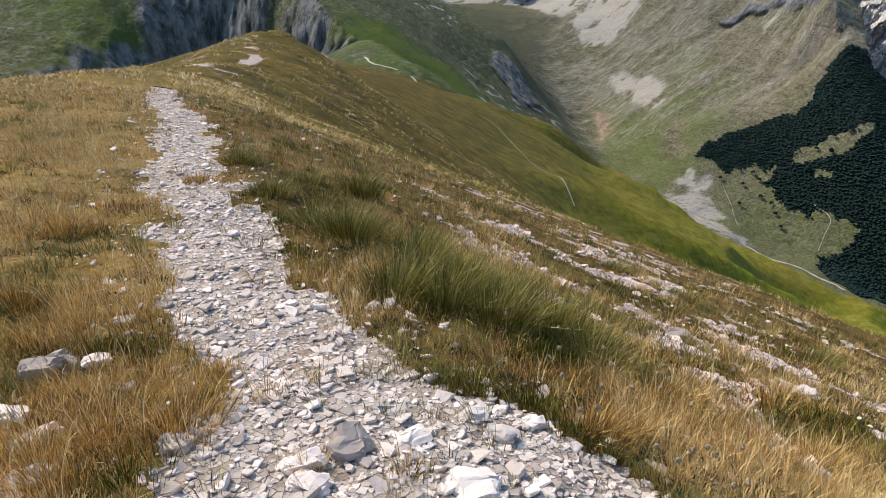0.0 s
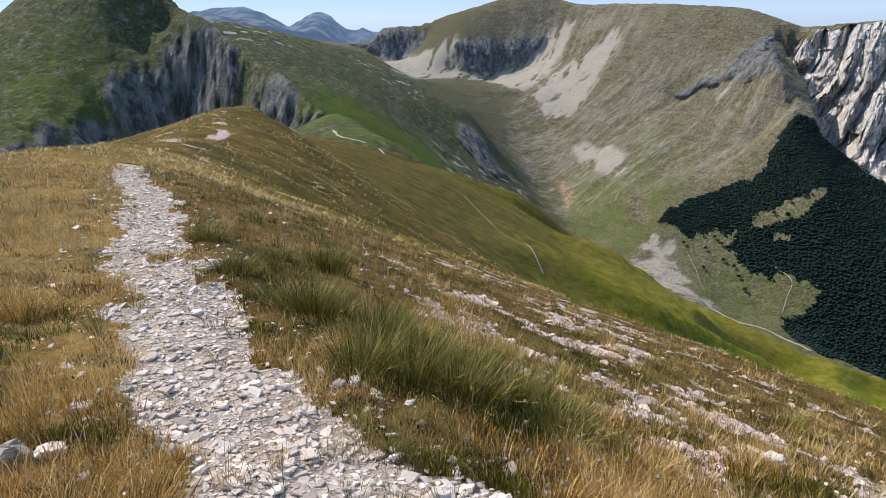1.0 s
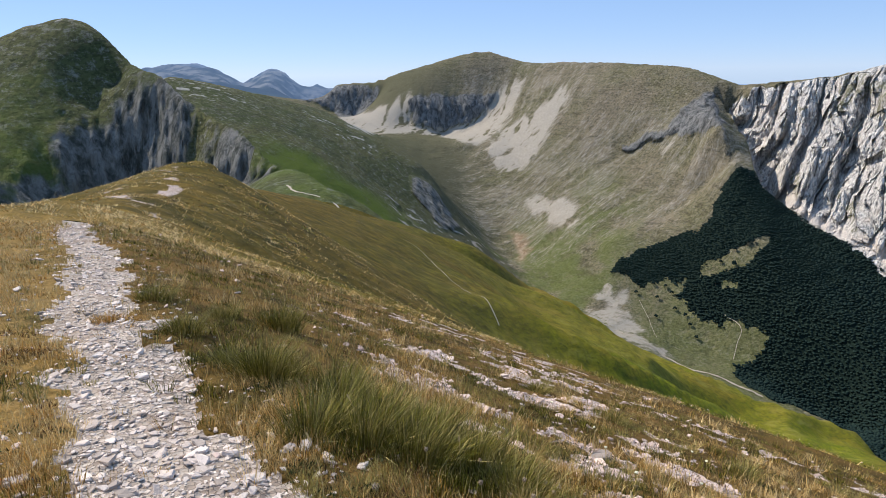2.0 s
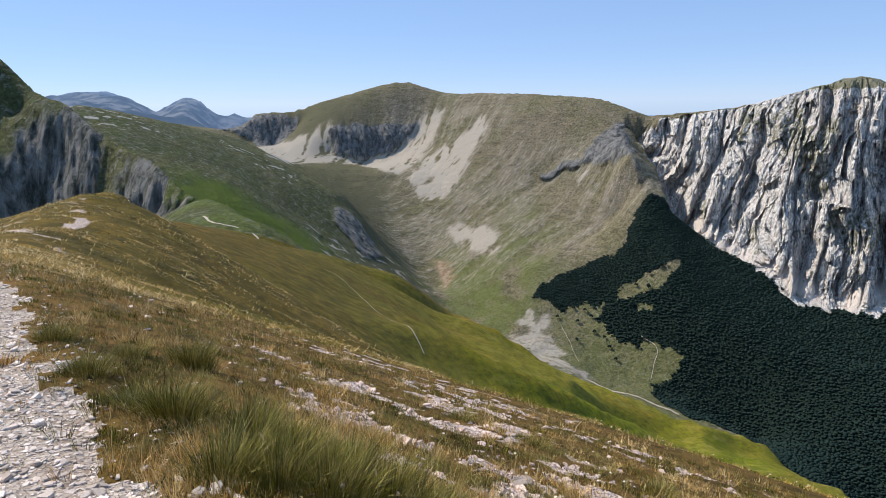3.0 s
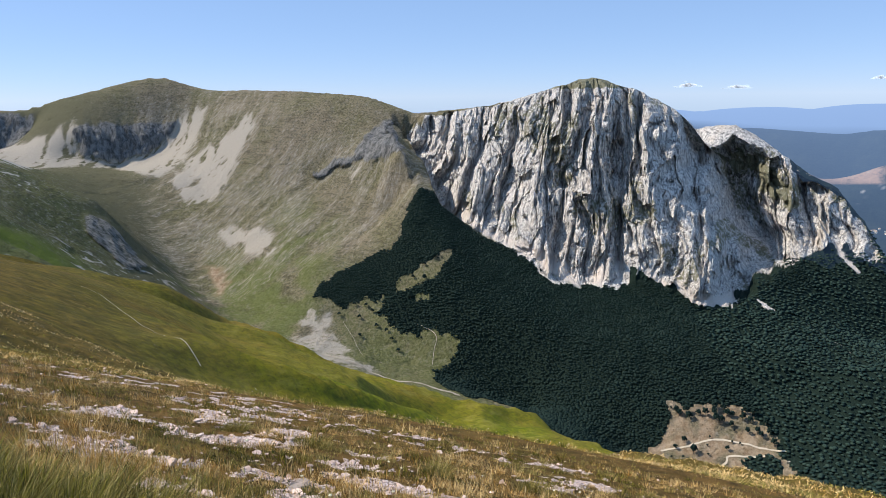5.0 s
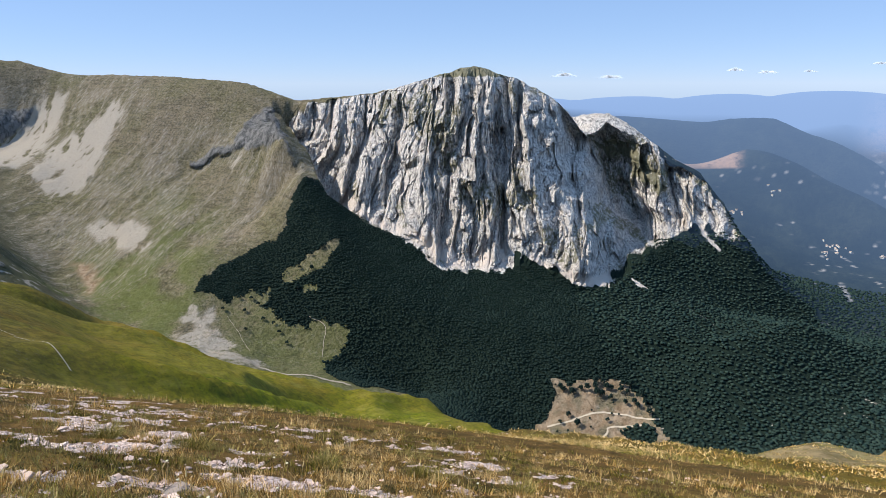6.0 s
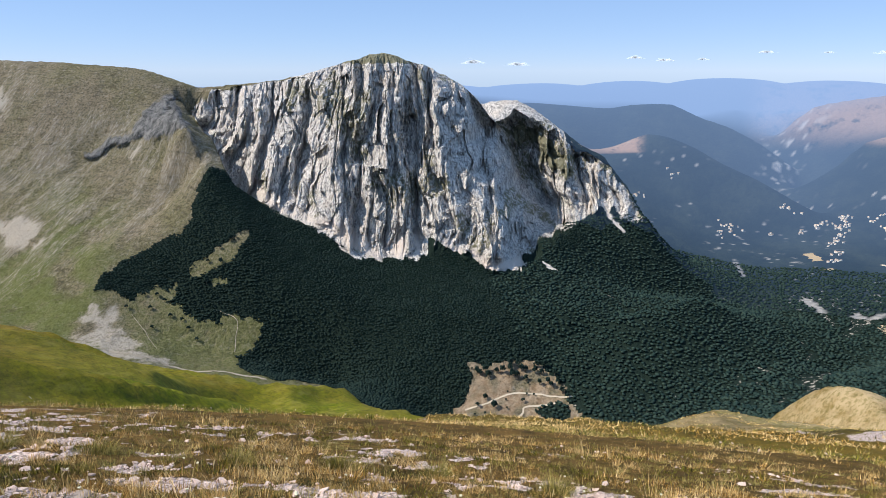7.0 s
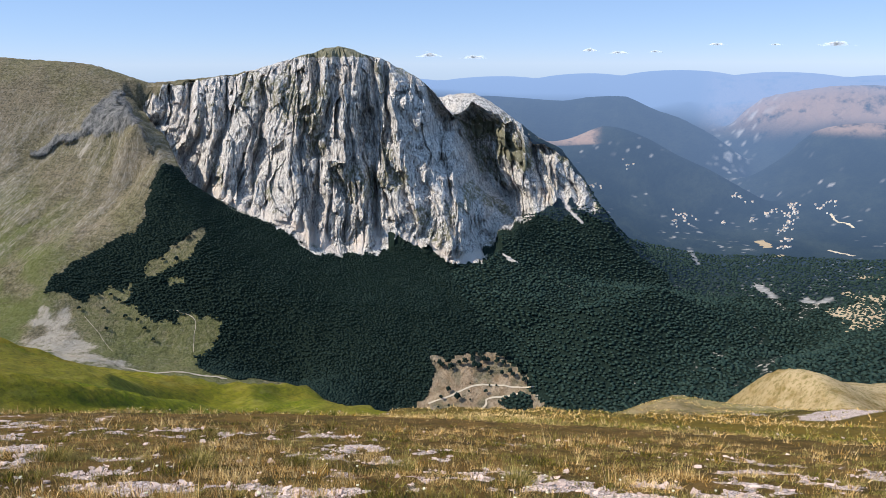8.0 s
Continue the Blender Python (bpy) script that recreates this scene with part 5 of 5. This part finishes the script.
def cloud_material():
    n = Nodes("white_cloud", 1.0, 0.0)
    n.put(n.shader.inputs["Alpha"], n.math("MULTIPLY", n.step(n.noise(34, 5, 0.7), 0.30, 0.70), 0.22))
    # An added glow brightens the undersides in place of scattered sunlight.
    n.put(n.shader.inputs["Emission Color"], (0.75, 0.85, 1.0))
    n.shader.inputs["Emission Strength"].default_value = 0.6
    return n.done((0.85, 0.86, 0.88))


CLOUD = cloud_material()


def cloud(place, width, rng):
    """A small thin fair-weather cloud: many loose wisps over a level base."""
    vs, fs, base = [], [], 0
    for k in range(46):
        verts, faces = crown_shape(rng, 8)
        u = rng.normal(0, 0.42)
        size = width * rng.uniform(0.07, 0.24) * math.exp(-1.2 * u * u)
        v = verts * size * np.array((1.5, 1.5, 0.55))
        v[:, 2] = np.maximum(v[:, 2], -0.12 * size)
        vs.append(v + np.array((u * width * 0.6 * math.cos(1.0), -u * width * 0.6 * math.sin(1.0), abs(rng.normal(0, 0.055)) * width * math.exp(-2 * u * u))))
        fs.append(faces + base)
        base += len(verts)
    ob = new("cloud", mesh_of("cloud", np.concatenate(vs), np.concatenate(fs), CLOUD, False))
    ob.location = place
    tagged(ob, "small white fair-weather cloud low over the horizon", "cloud", "clouds over the horizon")


cloud_rng = np.random.default_rng(3)
for spot, wide in CLOUDS:
    cloud(spot, wide * 0.75, cloud_rng)

# ---- beside the path: stones ----
def stone_material(name, a, b, warm):
    n = Nodes(name, 0.85)
    tone = n.mix(n.chance(), a, b)
    tone = n.mix(n.step(n.noise(0.35, 4), 0.45, 0.7), tone, n.mix(0.5, tone, warm))
    fine = n.noise(0.02, 6, 0.7)
    tone = n.mix(n.math("MULTIPLY", n.step(fine, 0.5, 0.75), 0.5), tone, n.mix(0.6, tone, (0.12, 0.11, 0.10)))
    return n.done(tone, n.math("ADD", fine, n.noise(0.006, 3)), 0.006, 0.8)


PATH_STONE = stone_material("pale_limestone", (0.40, 0.33, 0.285), (0.96, 0.82, 0.735), (0.68, 0.54, 0.45))
LOOSE_STONE = stone_material("pinkish_limestone", (0.50, 0.38, 0.325), (0.90, 0.71, 0.625), (0.62, 0.43, 0.35))


def piece_material():
    n = Nodes("limestone_piece", 0.85)
    tone = n.mix(n.chance(False), (0.36, 0.30, 0.26), (0.93, 0.80, 0.72))
    fine = n.noise(0.08, 6, 0.7)
    tone = n.mix(n.step(fine, 0.5, 0.8), tone, n.mix(0.6, tone, (0.30, 0.22, 0.18)))
    return n.done(tone, fine, 0.006, 0.8)


PIECE = piece_material()


def stones():
    rng = np.random.default_rng(41)
    shapes = [slab_shape(rng, int(rng.integers(4, 7)), rng.uniform(0.10, 0.26)) for _ in range(14)]
    path = bpy.data.objects["path"]
    s = np.exp(rng.uniform(math.log(0.9), math.log(24), 20000))
    d = path_middle(s) + rng.uniform(-1.0, 1.0 + 0.7 * smooth(2.9, 1.7, s), len(s))
    x, y = s * ALONG[0] + d * ACROSS[0], s * ALONG[1] + d * ACROSS[1]
    keep = rng.random(len(x)) < on_path(x, y) * 0.88 + 0.09
    x, y, s = x[keep], y[keep], s[keep]
    size = np.clip(rng.lognormal(math.log(0.030), 0.55, len(x)), 0.012, 0.13) * (1 + 0.012 * s)
    z = near_surface(x, y) + size * 0.07
    order = np.argsort(s + 3 * (size < 0.035))
    first, rest = order[:300], order[300:]
    meshes = [mesh_of("stone", v, f, PIECE) for v, f in shapes]
    for i in first:
        m = pose(x[i], y[i], z[i] + 0.004, rng.normal(0, 9), rng.normal(0, 9), rng.uniform(0, 360)) @ Matrix.Diagonal((size[i], size[i], size[i], 1))
        part("stone", meshes[int(rng.integers(len(meshes)))], path, "", m)
    scatter("gravel", shapes, x[rest], y[rest], z[rest], size[rest], PATH_STONE, rng, 0.16, "loose flat flakes of pale limestone on the path", "", parent=path)
    # Rubble in the bare patches of the slope.
    r, a = np.exp(rng.uniform(math.log(2.0), math.log(26), 78000)), np.radians(rng.uniform(-50, 95, 78000))
    x, y = r * np.sin(a), r * np.cos(a)
    keep = rng.random(len(x)) < 1.2 * stony_at(x, y) ** 1.5 * (1 - on_path(x, y)) + 0.006
    x, y, r = x[keep], y[keep], r[keep]
    size = np.clip(rng.lognormal(math.log(0.036), 0.55, len(x)), 0.012, 0.14) * (1 + 0.025 * r)
    scatter("rubble", shapes, x, y, near_surface(x, y) + size * 0.06, size, LOOSE_STONE, rng, 0.2, "scattered flat pinkish white stones in the thin turf", "rubble")


stones()


def boulder(x, y, w, length, h, turn, tilt, rng, label="weathered pale limestone block half sunk in the turf"):
    """A broken block with chipped, uneven faces."""
    bm = bmesh.new()
    bmesh.ops.create_cube(bm, size=1)
    bmesh.ops.subdivide_edges(bm, edges=bm.edges[:], cuts=6, use_grid_fill=True)
    seed = rng.uniform(0, 50)
    for v in bm.verts:
        p = v.co.copy()
        v.co *= 1 - 0.30 * (p.length / 0.87) ** 3
        v.co += Vector((noise.noise(p * 2.1 + Vector((seed, 0, 0))), noise.noise(p * 2.1 + Vector((0, seed, 0))), noise.noise(p * 2.1 + Vector((0, 0, seed))))) * 0.26
        v.co += noise.noise_vector(p * 6 + Vector((seed, seed, 0))) * 0.05
        v.co += noise.noise_vector(p * 15 + Vector((0, seed, seed))) * 0.018
        v.co = Vector((v.co.x * w, v.co.y * length, v.co.z * h))
    mesh = bpy.data.meshes.new("boulder")
    bm.to_mesh(mesh)
    bm.free()
    mesh.materials.append(PIECE)
    ob = new("boulder", mesh)
    ob.matrix_basis = pose(x, y, near_surface(np.array([x]), np.array([y]))[0] + h * 0.22, tilt, tilt * 0.6, turn)
    tagged(ob, label, "stone", "blocks beside the path")


stone_rng = np.random.default_rng(5)
for bx, by, bw, bl, bh, turn, tilt in (
    (-1.75, 3.36, 0.12, 0.07, 0.05, 25, 5), (-1.88, 2.80, 0.24, 0.16, 0.13, 20, -8), (-1.68, 2.86, 0.13, 0.09, 0.07, 30, 4), (-1.80, 2.36, 0.17, 0.11, 0.07, 5, 6),
    (-1.60, 2.20, 0.09, 0.19, 0.06, -35, 8), (-1.50, 1.97, 0.13, 0.10, 0.06, 10, 3), (-0.38, 2.19, 0.16, 0.15, 0.10, 10, 14), (-0.54, 2.07, 0.15, 0.09, 0.06, 30, 5),
    (-0.50, 1.97, 0.13, 0.11, 0.06, -20, 4), (-0.58, 3.37, 0.12, 0.08, 0.04, 0, 4), (0.12, 2.50, 0.11, 0.09, 0.06, 15, 6), (0.23, 2.41, 0.12, 0.09, 0.06, -15, 5),
    (0.09, 2.01, 0.19, 0.17, 0.06, 8, 3), (-1.06, 2.18, 0.13, 0.10, 0.05, -10, 5), (0.39, 2.55, 0.11, 0.08, 0.05, 40, 4), (-1.17, 3.20, 0.10, 0.07, 0.05, 12, 6),
    (-0.14, 2.27, 0.13, 0.10, 0.05, 30, 7), (2.93, 4.74, 0.20, 0.14, 0.07, 0, 5), (2.24, 5.79, 0.24, 0.15, 0.07, 20, 4), (-0.43, 3.76, 0.09, 0.07, 0.04, 60, 5),
):
    boulder(bx, by, bw, bl, bh, turn, tilt, stone_rng)


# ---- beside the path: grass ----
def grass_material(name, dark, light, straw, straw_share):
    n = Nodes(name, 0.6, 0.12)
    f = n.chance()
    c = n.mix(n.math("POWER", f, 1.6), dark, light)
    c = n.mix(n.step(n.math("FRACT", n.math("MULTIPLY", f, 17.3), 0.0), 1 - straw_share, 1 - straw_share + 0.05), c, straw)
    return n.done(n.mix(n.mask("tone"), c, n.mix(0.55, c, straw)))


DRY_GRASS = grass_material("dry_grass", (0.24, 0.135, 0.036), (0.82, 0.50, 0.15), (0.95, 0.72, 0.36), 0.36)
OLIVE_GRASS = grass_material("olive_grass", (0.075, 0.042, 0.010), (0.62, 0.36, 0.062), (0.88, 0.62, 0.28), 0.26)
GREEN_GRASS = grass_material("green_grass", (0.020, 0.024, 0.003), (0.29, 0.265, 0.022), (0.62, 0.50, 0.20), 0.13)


def tufts(name, rng, x, y, blades, spread, height, material, label, width=0.0029, droop=0.6, plain=False):
    r = np.hypot(x, y)
    n = len(x) * blades
    cx, cy, cr = np.repeat(x, blades), np.repeat(y, blades), np.repeat(r, blades)
    tall = np.repeat(rng.lognormal(-0.15, 0.42, len(x)), blades)
    ox, oy = np.repeat(rng.normal(0, 0.16, len(x)), blades), np.repeat(rng.normal(0, 0.16, len(x)), blades)
    a, k = rng.uniform(0, 2 * math.pi, n), np.sqrt(rng.random(n))
    grow = 1 + 0.035 * cr
    bx, by = cx + np.cos(a) * k * spread * grow, cy + np.sin(a) * k * spread * grow
    # Trodden a little shorter close to the path.
    aside = np.abs(cx * ACROSS[0] + cy * ACROSS[1] - path_middle(cx * ALONG[0] + cy * ALONG[1]))
    h = height * tall * rng.uniform(0.35, 1.2, n) * (1 + 0.008 * cr) * (0.8 + 0.2 * smooth(0.5, 1.6, aside))
    lean = h * (0.15 + droop * k * rng.uniform(0.2, 1.5, n))
    lx, ly = np.cos(a) * lean + ox * h, np.sin(a) * lean + oy * h
    w = np.maximum(width, 0.0007 * cr) * rng.uniform(0.6, 1.5, n)
    v, f = blade_mesh(bx, by, near_surface(bx, by), h, lx, ly, w, rng.uniform(0, math.pi, n), plain)
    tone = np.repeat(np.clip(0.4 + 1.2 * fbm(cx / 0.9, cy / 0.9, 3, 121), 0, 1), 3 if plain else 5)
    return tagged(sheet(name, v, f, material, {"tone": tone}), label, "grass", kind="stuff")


def grass():
    rng = np.random.default_rng(53)
    for near, far, count, blades, plain in ((1.2, 6.5, 19000, 22, False), (6.5, 24, 15000, 16, True)):
        r, a = np.exp(rng.uniform(math.log(near), math.log(far), count)), np.radians(rng.uniform(-55, 98, count))
        x, y = r * np.sin(a), r * np.cos(a)
        bare = np.maximum(on_path(x, y), np.clip(stony_at(x, y), 0, 1) * 0.85)
        cover = smooth(-0.5, 0.15, fbm(x / 0.9, y / 0.9, 3, 57))
        keep = rng.random(len(x)) < (0.45 + 0.55 * cover) * (1 - bare) + 0.03
        x, y = x[keep], y[keep]
        s, d = x * ALONG[0] + y * ALONG[1], x * ACROSS[0] + y * ACROSS[1]
        left = d < path_middle(s)
        mood = 1.7 * fbm(x / 1.1, y / 1.1, 4, 61) + 0.6 * fbm(x / 3.5, y / 3.5, 2, 62) + 0.5 * ~left - 0.12 * left + rng.normal(0, 0.2, len(x))
        for low, high, name, spread, tall, material, label in (
            (-9, -0.05, "dry_grass", 0.06, 0.115, DRY_GRASS, "short dry straw-coloured grass on the ridge"),
            (-0.05, 0.42, "olive_grass", 0.055, 0.085, OLIVE_GRASS, "short olive brown grass on the slope"),
            (0.42, 9, "green_grass", 0.05, 0.085, GREEN_GRASS, "patches of darker green grass on the slope"),
        ):
            pick = (mood > low) & (mood <= high)
            tufts(name, rng, x[pick], y[pick], blades, spread, tall, material, label, plain=plain)


grass()


def far_tufts():
    """Clumps of grass farther along the ridge and down the slope."""
    rng = np.random.default_rng(67)
    count = 34000
    r, a = np.exp(rng.uniform(math.log(21), math.log(150), count)), np.radians(rng.uniform(-40, 92, count))
    x, y = r * np.sin(a), r * np.cos(a)
    keep = (rng.random(len(x)) < 0.25 + 0.75 * smooth(-0.3, 0.3, fbm(x / 5, y / 5, 3, 91))) & (on_path(x, y) < 0.3)
    x, y, r = x[keep], y[keep], r[keep]
    n = 6
    cx, cy, cr = np.repeat(x, n), np.repeat(y, n), np.repeat(r, n)
    a, k = rng.uniform(0, 2 * math.pi, len(cx)), np.sqrt(rng.random(len(cx)))
    h = rng.uniform(0.04, 0.10, len(cx)) * (1 + 0.010 * cr)
    bx, by = cx + np.cos(a) * k * 0.009 * cr, cy + np.sin(a) * k * 0.009 * cr
    z = surface(bx, by)
    v, f = blade_mesh(bx, by, z, h, np.cos(a) * h * 1.3, np.sin(a) * h * 1.3, 0.0016 * cr, rng.uniform(0, math.pi, len(cx)), True)
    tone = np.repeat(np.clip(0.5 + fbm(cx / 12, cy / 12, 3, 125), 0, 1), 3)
    kind = np.repeat(fbm(x / 7, y / 7, 3, 127) + rng.normal(0, 0.35, len(x)), n)
    left = np.degrees(np.arctan2(cx, cy)) < -14
    dry, green = (left & (kind < 0.35)) | (~left & (kind < -0.45)), ~left & (kind > 0.15)
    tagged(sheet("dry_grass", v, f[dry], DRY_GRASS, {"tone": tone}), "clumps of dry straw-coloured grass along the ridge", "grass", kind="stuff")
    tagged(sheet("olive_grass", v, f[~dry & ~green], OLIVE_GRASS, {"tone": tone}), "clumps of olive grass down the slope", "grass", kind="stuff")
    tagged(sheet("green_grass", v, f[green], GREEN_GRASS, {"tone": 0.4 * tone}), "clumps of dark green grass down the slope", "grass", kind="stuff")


far_tufts()


def tussock(rng, material, blades, spread, height):
    """A tuft of arching blades, gathered into bunches, with long pale ones sweeping over the top."""
    bunch = rng.integers(26, size=blades)
    ba, bk, bh, bt = rng.uniform(0, 2 * math.pi, 26), np.sqrt(rng.random(26)), rng.uniform(0.55, 1.15, 26), rng.normal(0.35, 0.25, 26)
    a, k = ba[bunch] + rng.normal(0, 0.5, blades), np.clip(bk[bunch] + rng.normal(0, 0.14, blades), 0, 1.1)
    x, y = np.cos(a) * k * spread * 1.25, np.sin(a) * k * spread * 0.8
    h = height * bh[bunch] * rng.uniform(0.5, 1.1, blades) * (1 - 0.3 * k)
    lean = h * (0.12 + 0.9 * k * rng.uniform(0.2, 1.5, blades))
    long = rng.random(blades) < 0.07
    h, lean = np.where(long, h * 1.3, h), np.where(long, lean * 1.5, lean)
    v, f = blade_mesh(x, y, np.full(blades, -0.04), h, np.cos(a) * lean + 0.22 * h, np.sin(a) * lean - 0.08 * h, rng.uniform(0.0024, 0.0055, blades), rng.uniform(0, math.pi, blades))
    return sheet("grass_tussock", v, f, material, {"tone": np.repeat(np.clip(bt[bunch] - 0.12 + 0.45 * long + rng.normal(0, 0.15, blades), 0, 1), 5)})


def tussocks():
    rng = np.random.default_rng(59)
    kinds = [tussock(rng, GREEN_GRASS, 1300, 0.20, 0.38), tussock(rng, GREEN_GRASS, 1000, 0.16, 0.27), tussock(rng, OLIVE_GRASS, 800, 0.16, 0.20)]
    labels = ("large dark green grass tussock with drooping blades", "dark green grass tussock beside the path", "olive and straw grass tussock in stony turf")
    for ob, label in zip(kinds, labels):
        tagged(ob, label, "grass tussock", "grass tussocks")
    spots = [(-1.69, 6.56, 1), (-0.74, 5.17, 0), (-0.32, 4.05, 0), (0.01, 3.98, 0), (0.33, 3.83, 0), (0.71, 3.96, 0), (1.04, 4.03, 1), (-0.2, 4.96, 0), (-1.07, 5.54, 1), (-1.58, 7.75, 1), (0.65, 2.6, 2), (-1.35, 2.3, 2), (-1.08, 2.3, 2), (-0.93, 7.68, 0), (-2.41, 8.2, 1), (0.15, 4.3, 0), (0.5, 4.35, 0), (-0.85, 5.38, 1), (-0.13, 4.6, 0), (0.9, 3.6, 1), (1.2, 3.3, 2), (-2.6, 7.2, 2), (-2.9, 5.0, 2), (-2.5, 3.6, 2), (1.6, 3.9, 2), (2.0, 3.0, 2), (3.4, 8.6, 1), (4.6, 7.2, 1), (5.6, 6.4, 1), (6.4, 5.4, 1), (6.9, 3.9, 1), (2.6, 9.6, 1)]
    used = set()
    for x, y, k in spots:
        m = pose(x, y, near_surface(np.array([x]), np.array([y]))[0], 0, 0, rng.uniform(-60, 60))
        if k not in used:
            used.add(k)
            kinds[k].matrix_basis = m
        else:
            copy_thing(kinds[k], m)


tussocks()


# ---- beside the path: herbs, thistles and seed stalks ----
HERB = leaf_material("dark_herb_leaves", (0.035, 0.05, 0.018), (0.10, 0.115, 0.045), 0.4)
RED_HERB = leaf_material("reddish_herb_leaves", (0.10, 0.045, 0.025), (0.22, 0.10, 0.05), 0.4)
STALK = plain_material("straw_stalk", (0.50, 0.38, 0.18), (0.66, 0.52, 0.28), 0.1)
THISTLE_HEAD = plain_material("dry_thistle_head", (0.26, 0.19, 0.12), (0.45, 0.36, 0.26), 0.01)
FLOWER = plain_material("cream_flower", (0.80, 0.74, 0.50), (0.90, 0.86, 0.68), 0.01)


def herbs(name, seed, count, material, label):
    """Low mounds of small leaves."""
    rng = np.random.default_rng(seed)
    r, a = np.exp(rng.uniform(math.log(1.4), math.log(9), count)), np.radians(rng.uniform(-45, 95, count))
    x, y = r * np.sin(a), r * np.cos(a)
    s, d = x * ALONG[0] + y * ALONG[1], x * ACROSS[0] + y * ACROSS[1]
    keep = (on_path(x, y) < 0.4) & (fbm(x / 0.8, y / 0.8, 3, seed) + 0.25 * (d > 0.9) > 0.12)
    x, y = x[keep], y[keep]
    n = 34
    cx, cy = np.repeat(x, n), np.repeat(y, n)
    a, k = rng.uniform(0, 2 * math.pi, len(cx)), np.sqrt(rng.random(len(cx)))
    bx, by = cx + np.cos(a) * k * 0.09, cy + np.sin(a) * k * 0.09
    z = near_surface(bx, by) + 0.055 * (1 - k * k) * rng.uniform(0.3, 1.2, len(cx))
    h = rng.uniform(0.008, 0.02, len(cx))
    v, f = blade_mesh(bx, by, z, h, rng.normal(0, 0.014, len(cx)), rng.normal(0, 0.014, len(cx)), rng.uniform(0.006, 0.012, len(cx)), rng.uniform(0, math.pi, len(cx)), True)
    tagged(sheet(name, v, f, material), label, "herbs", kind="stuff")


herbs("herbs", 71, 2200, HERB, "low dark green herbs between the stones")
herbs("red_herbs", 77, 900, RED_HERB, "low reddish brown herbs between the stones")


def stem_mesh(height, bend, radius):
    """A thin stalk, square in section, that bends as it rises."""
    verts, faces = [], []
    for k in range(6):
        t = k / 5
        w = radius * (1 - 0.5 * t)
        c = (bend * t * t, 0.3 * bend * t, height * t - 0.02)
        verts += [(c[0] - w, c[1] - w, c[2]), (c[0] + w, c[1] - w, c[2]), (c[0] + w, c[1] + w, c[2]), (c[0] - w, c[1] + w, c[2])]
    for k in range(5):
        faces += [(4 * k + i, 4 * k + (i + 1) % 4, 4 * k + 4 + (i + 1) % 4, 4 * k + 4 + i) for i in range(4)]
    return verts, faces


def ball(radius, rough, rng, stretch=1.0):
    bm = bmesh.new()
    bmesh.ops.create_icosphere(bm, subdivisions=2, radius=radius)
    for v in bm.verts:
        v.co *= 1 + rough * rng.uniform(-1, 1)
        v.co.z *= stretch
    verts, faces = [tuple(v.co) for v in bm.verts], [tuple(v.index for v in f.verts) for f in bm.faces]
    bm.free()
    return verts, faces


def stalks():
    rng = np.random.default_rng(83)
    thistle = thing("thistle", "dry brown thistle head on a thin stem", "thistle", "thistles beside the path")
    part("stem", mesh_of("stem", *stem_mesh(0.16, 0.02, 0.0018), STALK), thistle)
    part("head", mesh_of("head", *ball(0.013, 0.35, rng), THISTLE_HEAD), thistle, "spiny dry head", Matrix.Translation((0.02, 0.006, 0.145)))
    seeded = thing("grass_stalk", "tall straw-coloured grass stalk with a seed head", "grass stalk", "seed stalks in the turf")
    part("stem", mesh_of("stem", *stem_mesh(0.36, 0.09, 0.0013), STALK), seeded)
    part("seed_head", mesh_of("seed_head", *ball(0.006, 0.3, rng, 4.5), STALK), seeded, "", pose(0.088, 0.027, 0.345, 0, 22, 0))
    flower = thing("flower", "small cream flower head on a thin stem", "flower", "flowers in the turf")
    part("stem", mesh_of("stem", *stem_mesh(0.20, 0.02, 0.0015), STALK), flower)
    part("blossom", mesh_of("blossom", *ball(0.014, 0.3, rng, 0.6), FLOWER), flower, "cream petals", Matrix.Translation((0.02, 0.006, 0.185)))
    for ob, count, low, high, left, right in ((thistle, 26, 2.4, 4.2, 2, 30), (seeded, 70, 1.8, 9, -45, 90), (flower, 46, 4.5, 14, 12, 92)):
        first = True
        while count:
            r, a = math.exp(rng.uniform(math.log(low), math.log(high))), radians(rng.uniform(left, right))
            x, y = np.array([r * math.sin(a)]), np.array([r * math.cos(a)])
            if on_path(x, y)[0] > 0.2:
                continue
            m = pose(x[0], y[0], near_surface(x, y)[0], rng.normal(0, 8), rng.normal(0, 8), rng.uniform(0, 360))
            if first:
                ob.matrix_basis, first = m, False
            else:
                copy_thing(ob, m)
            count -= 1


stalks()
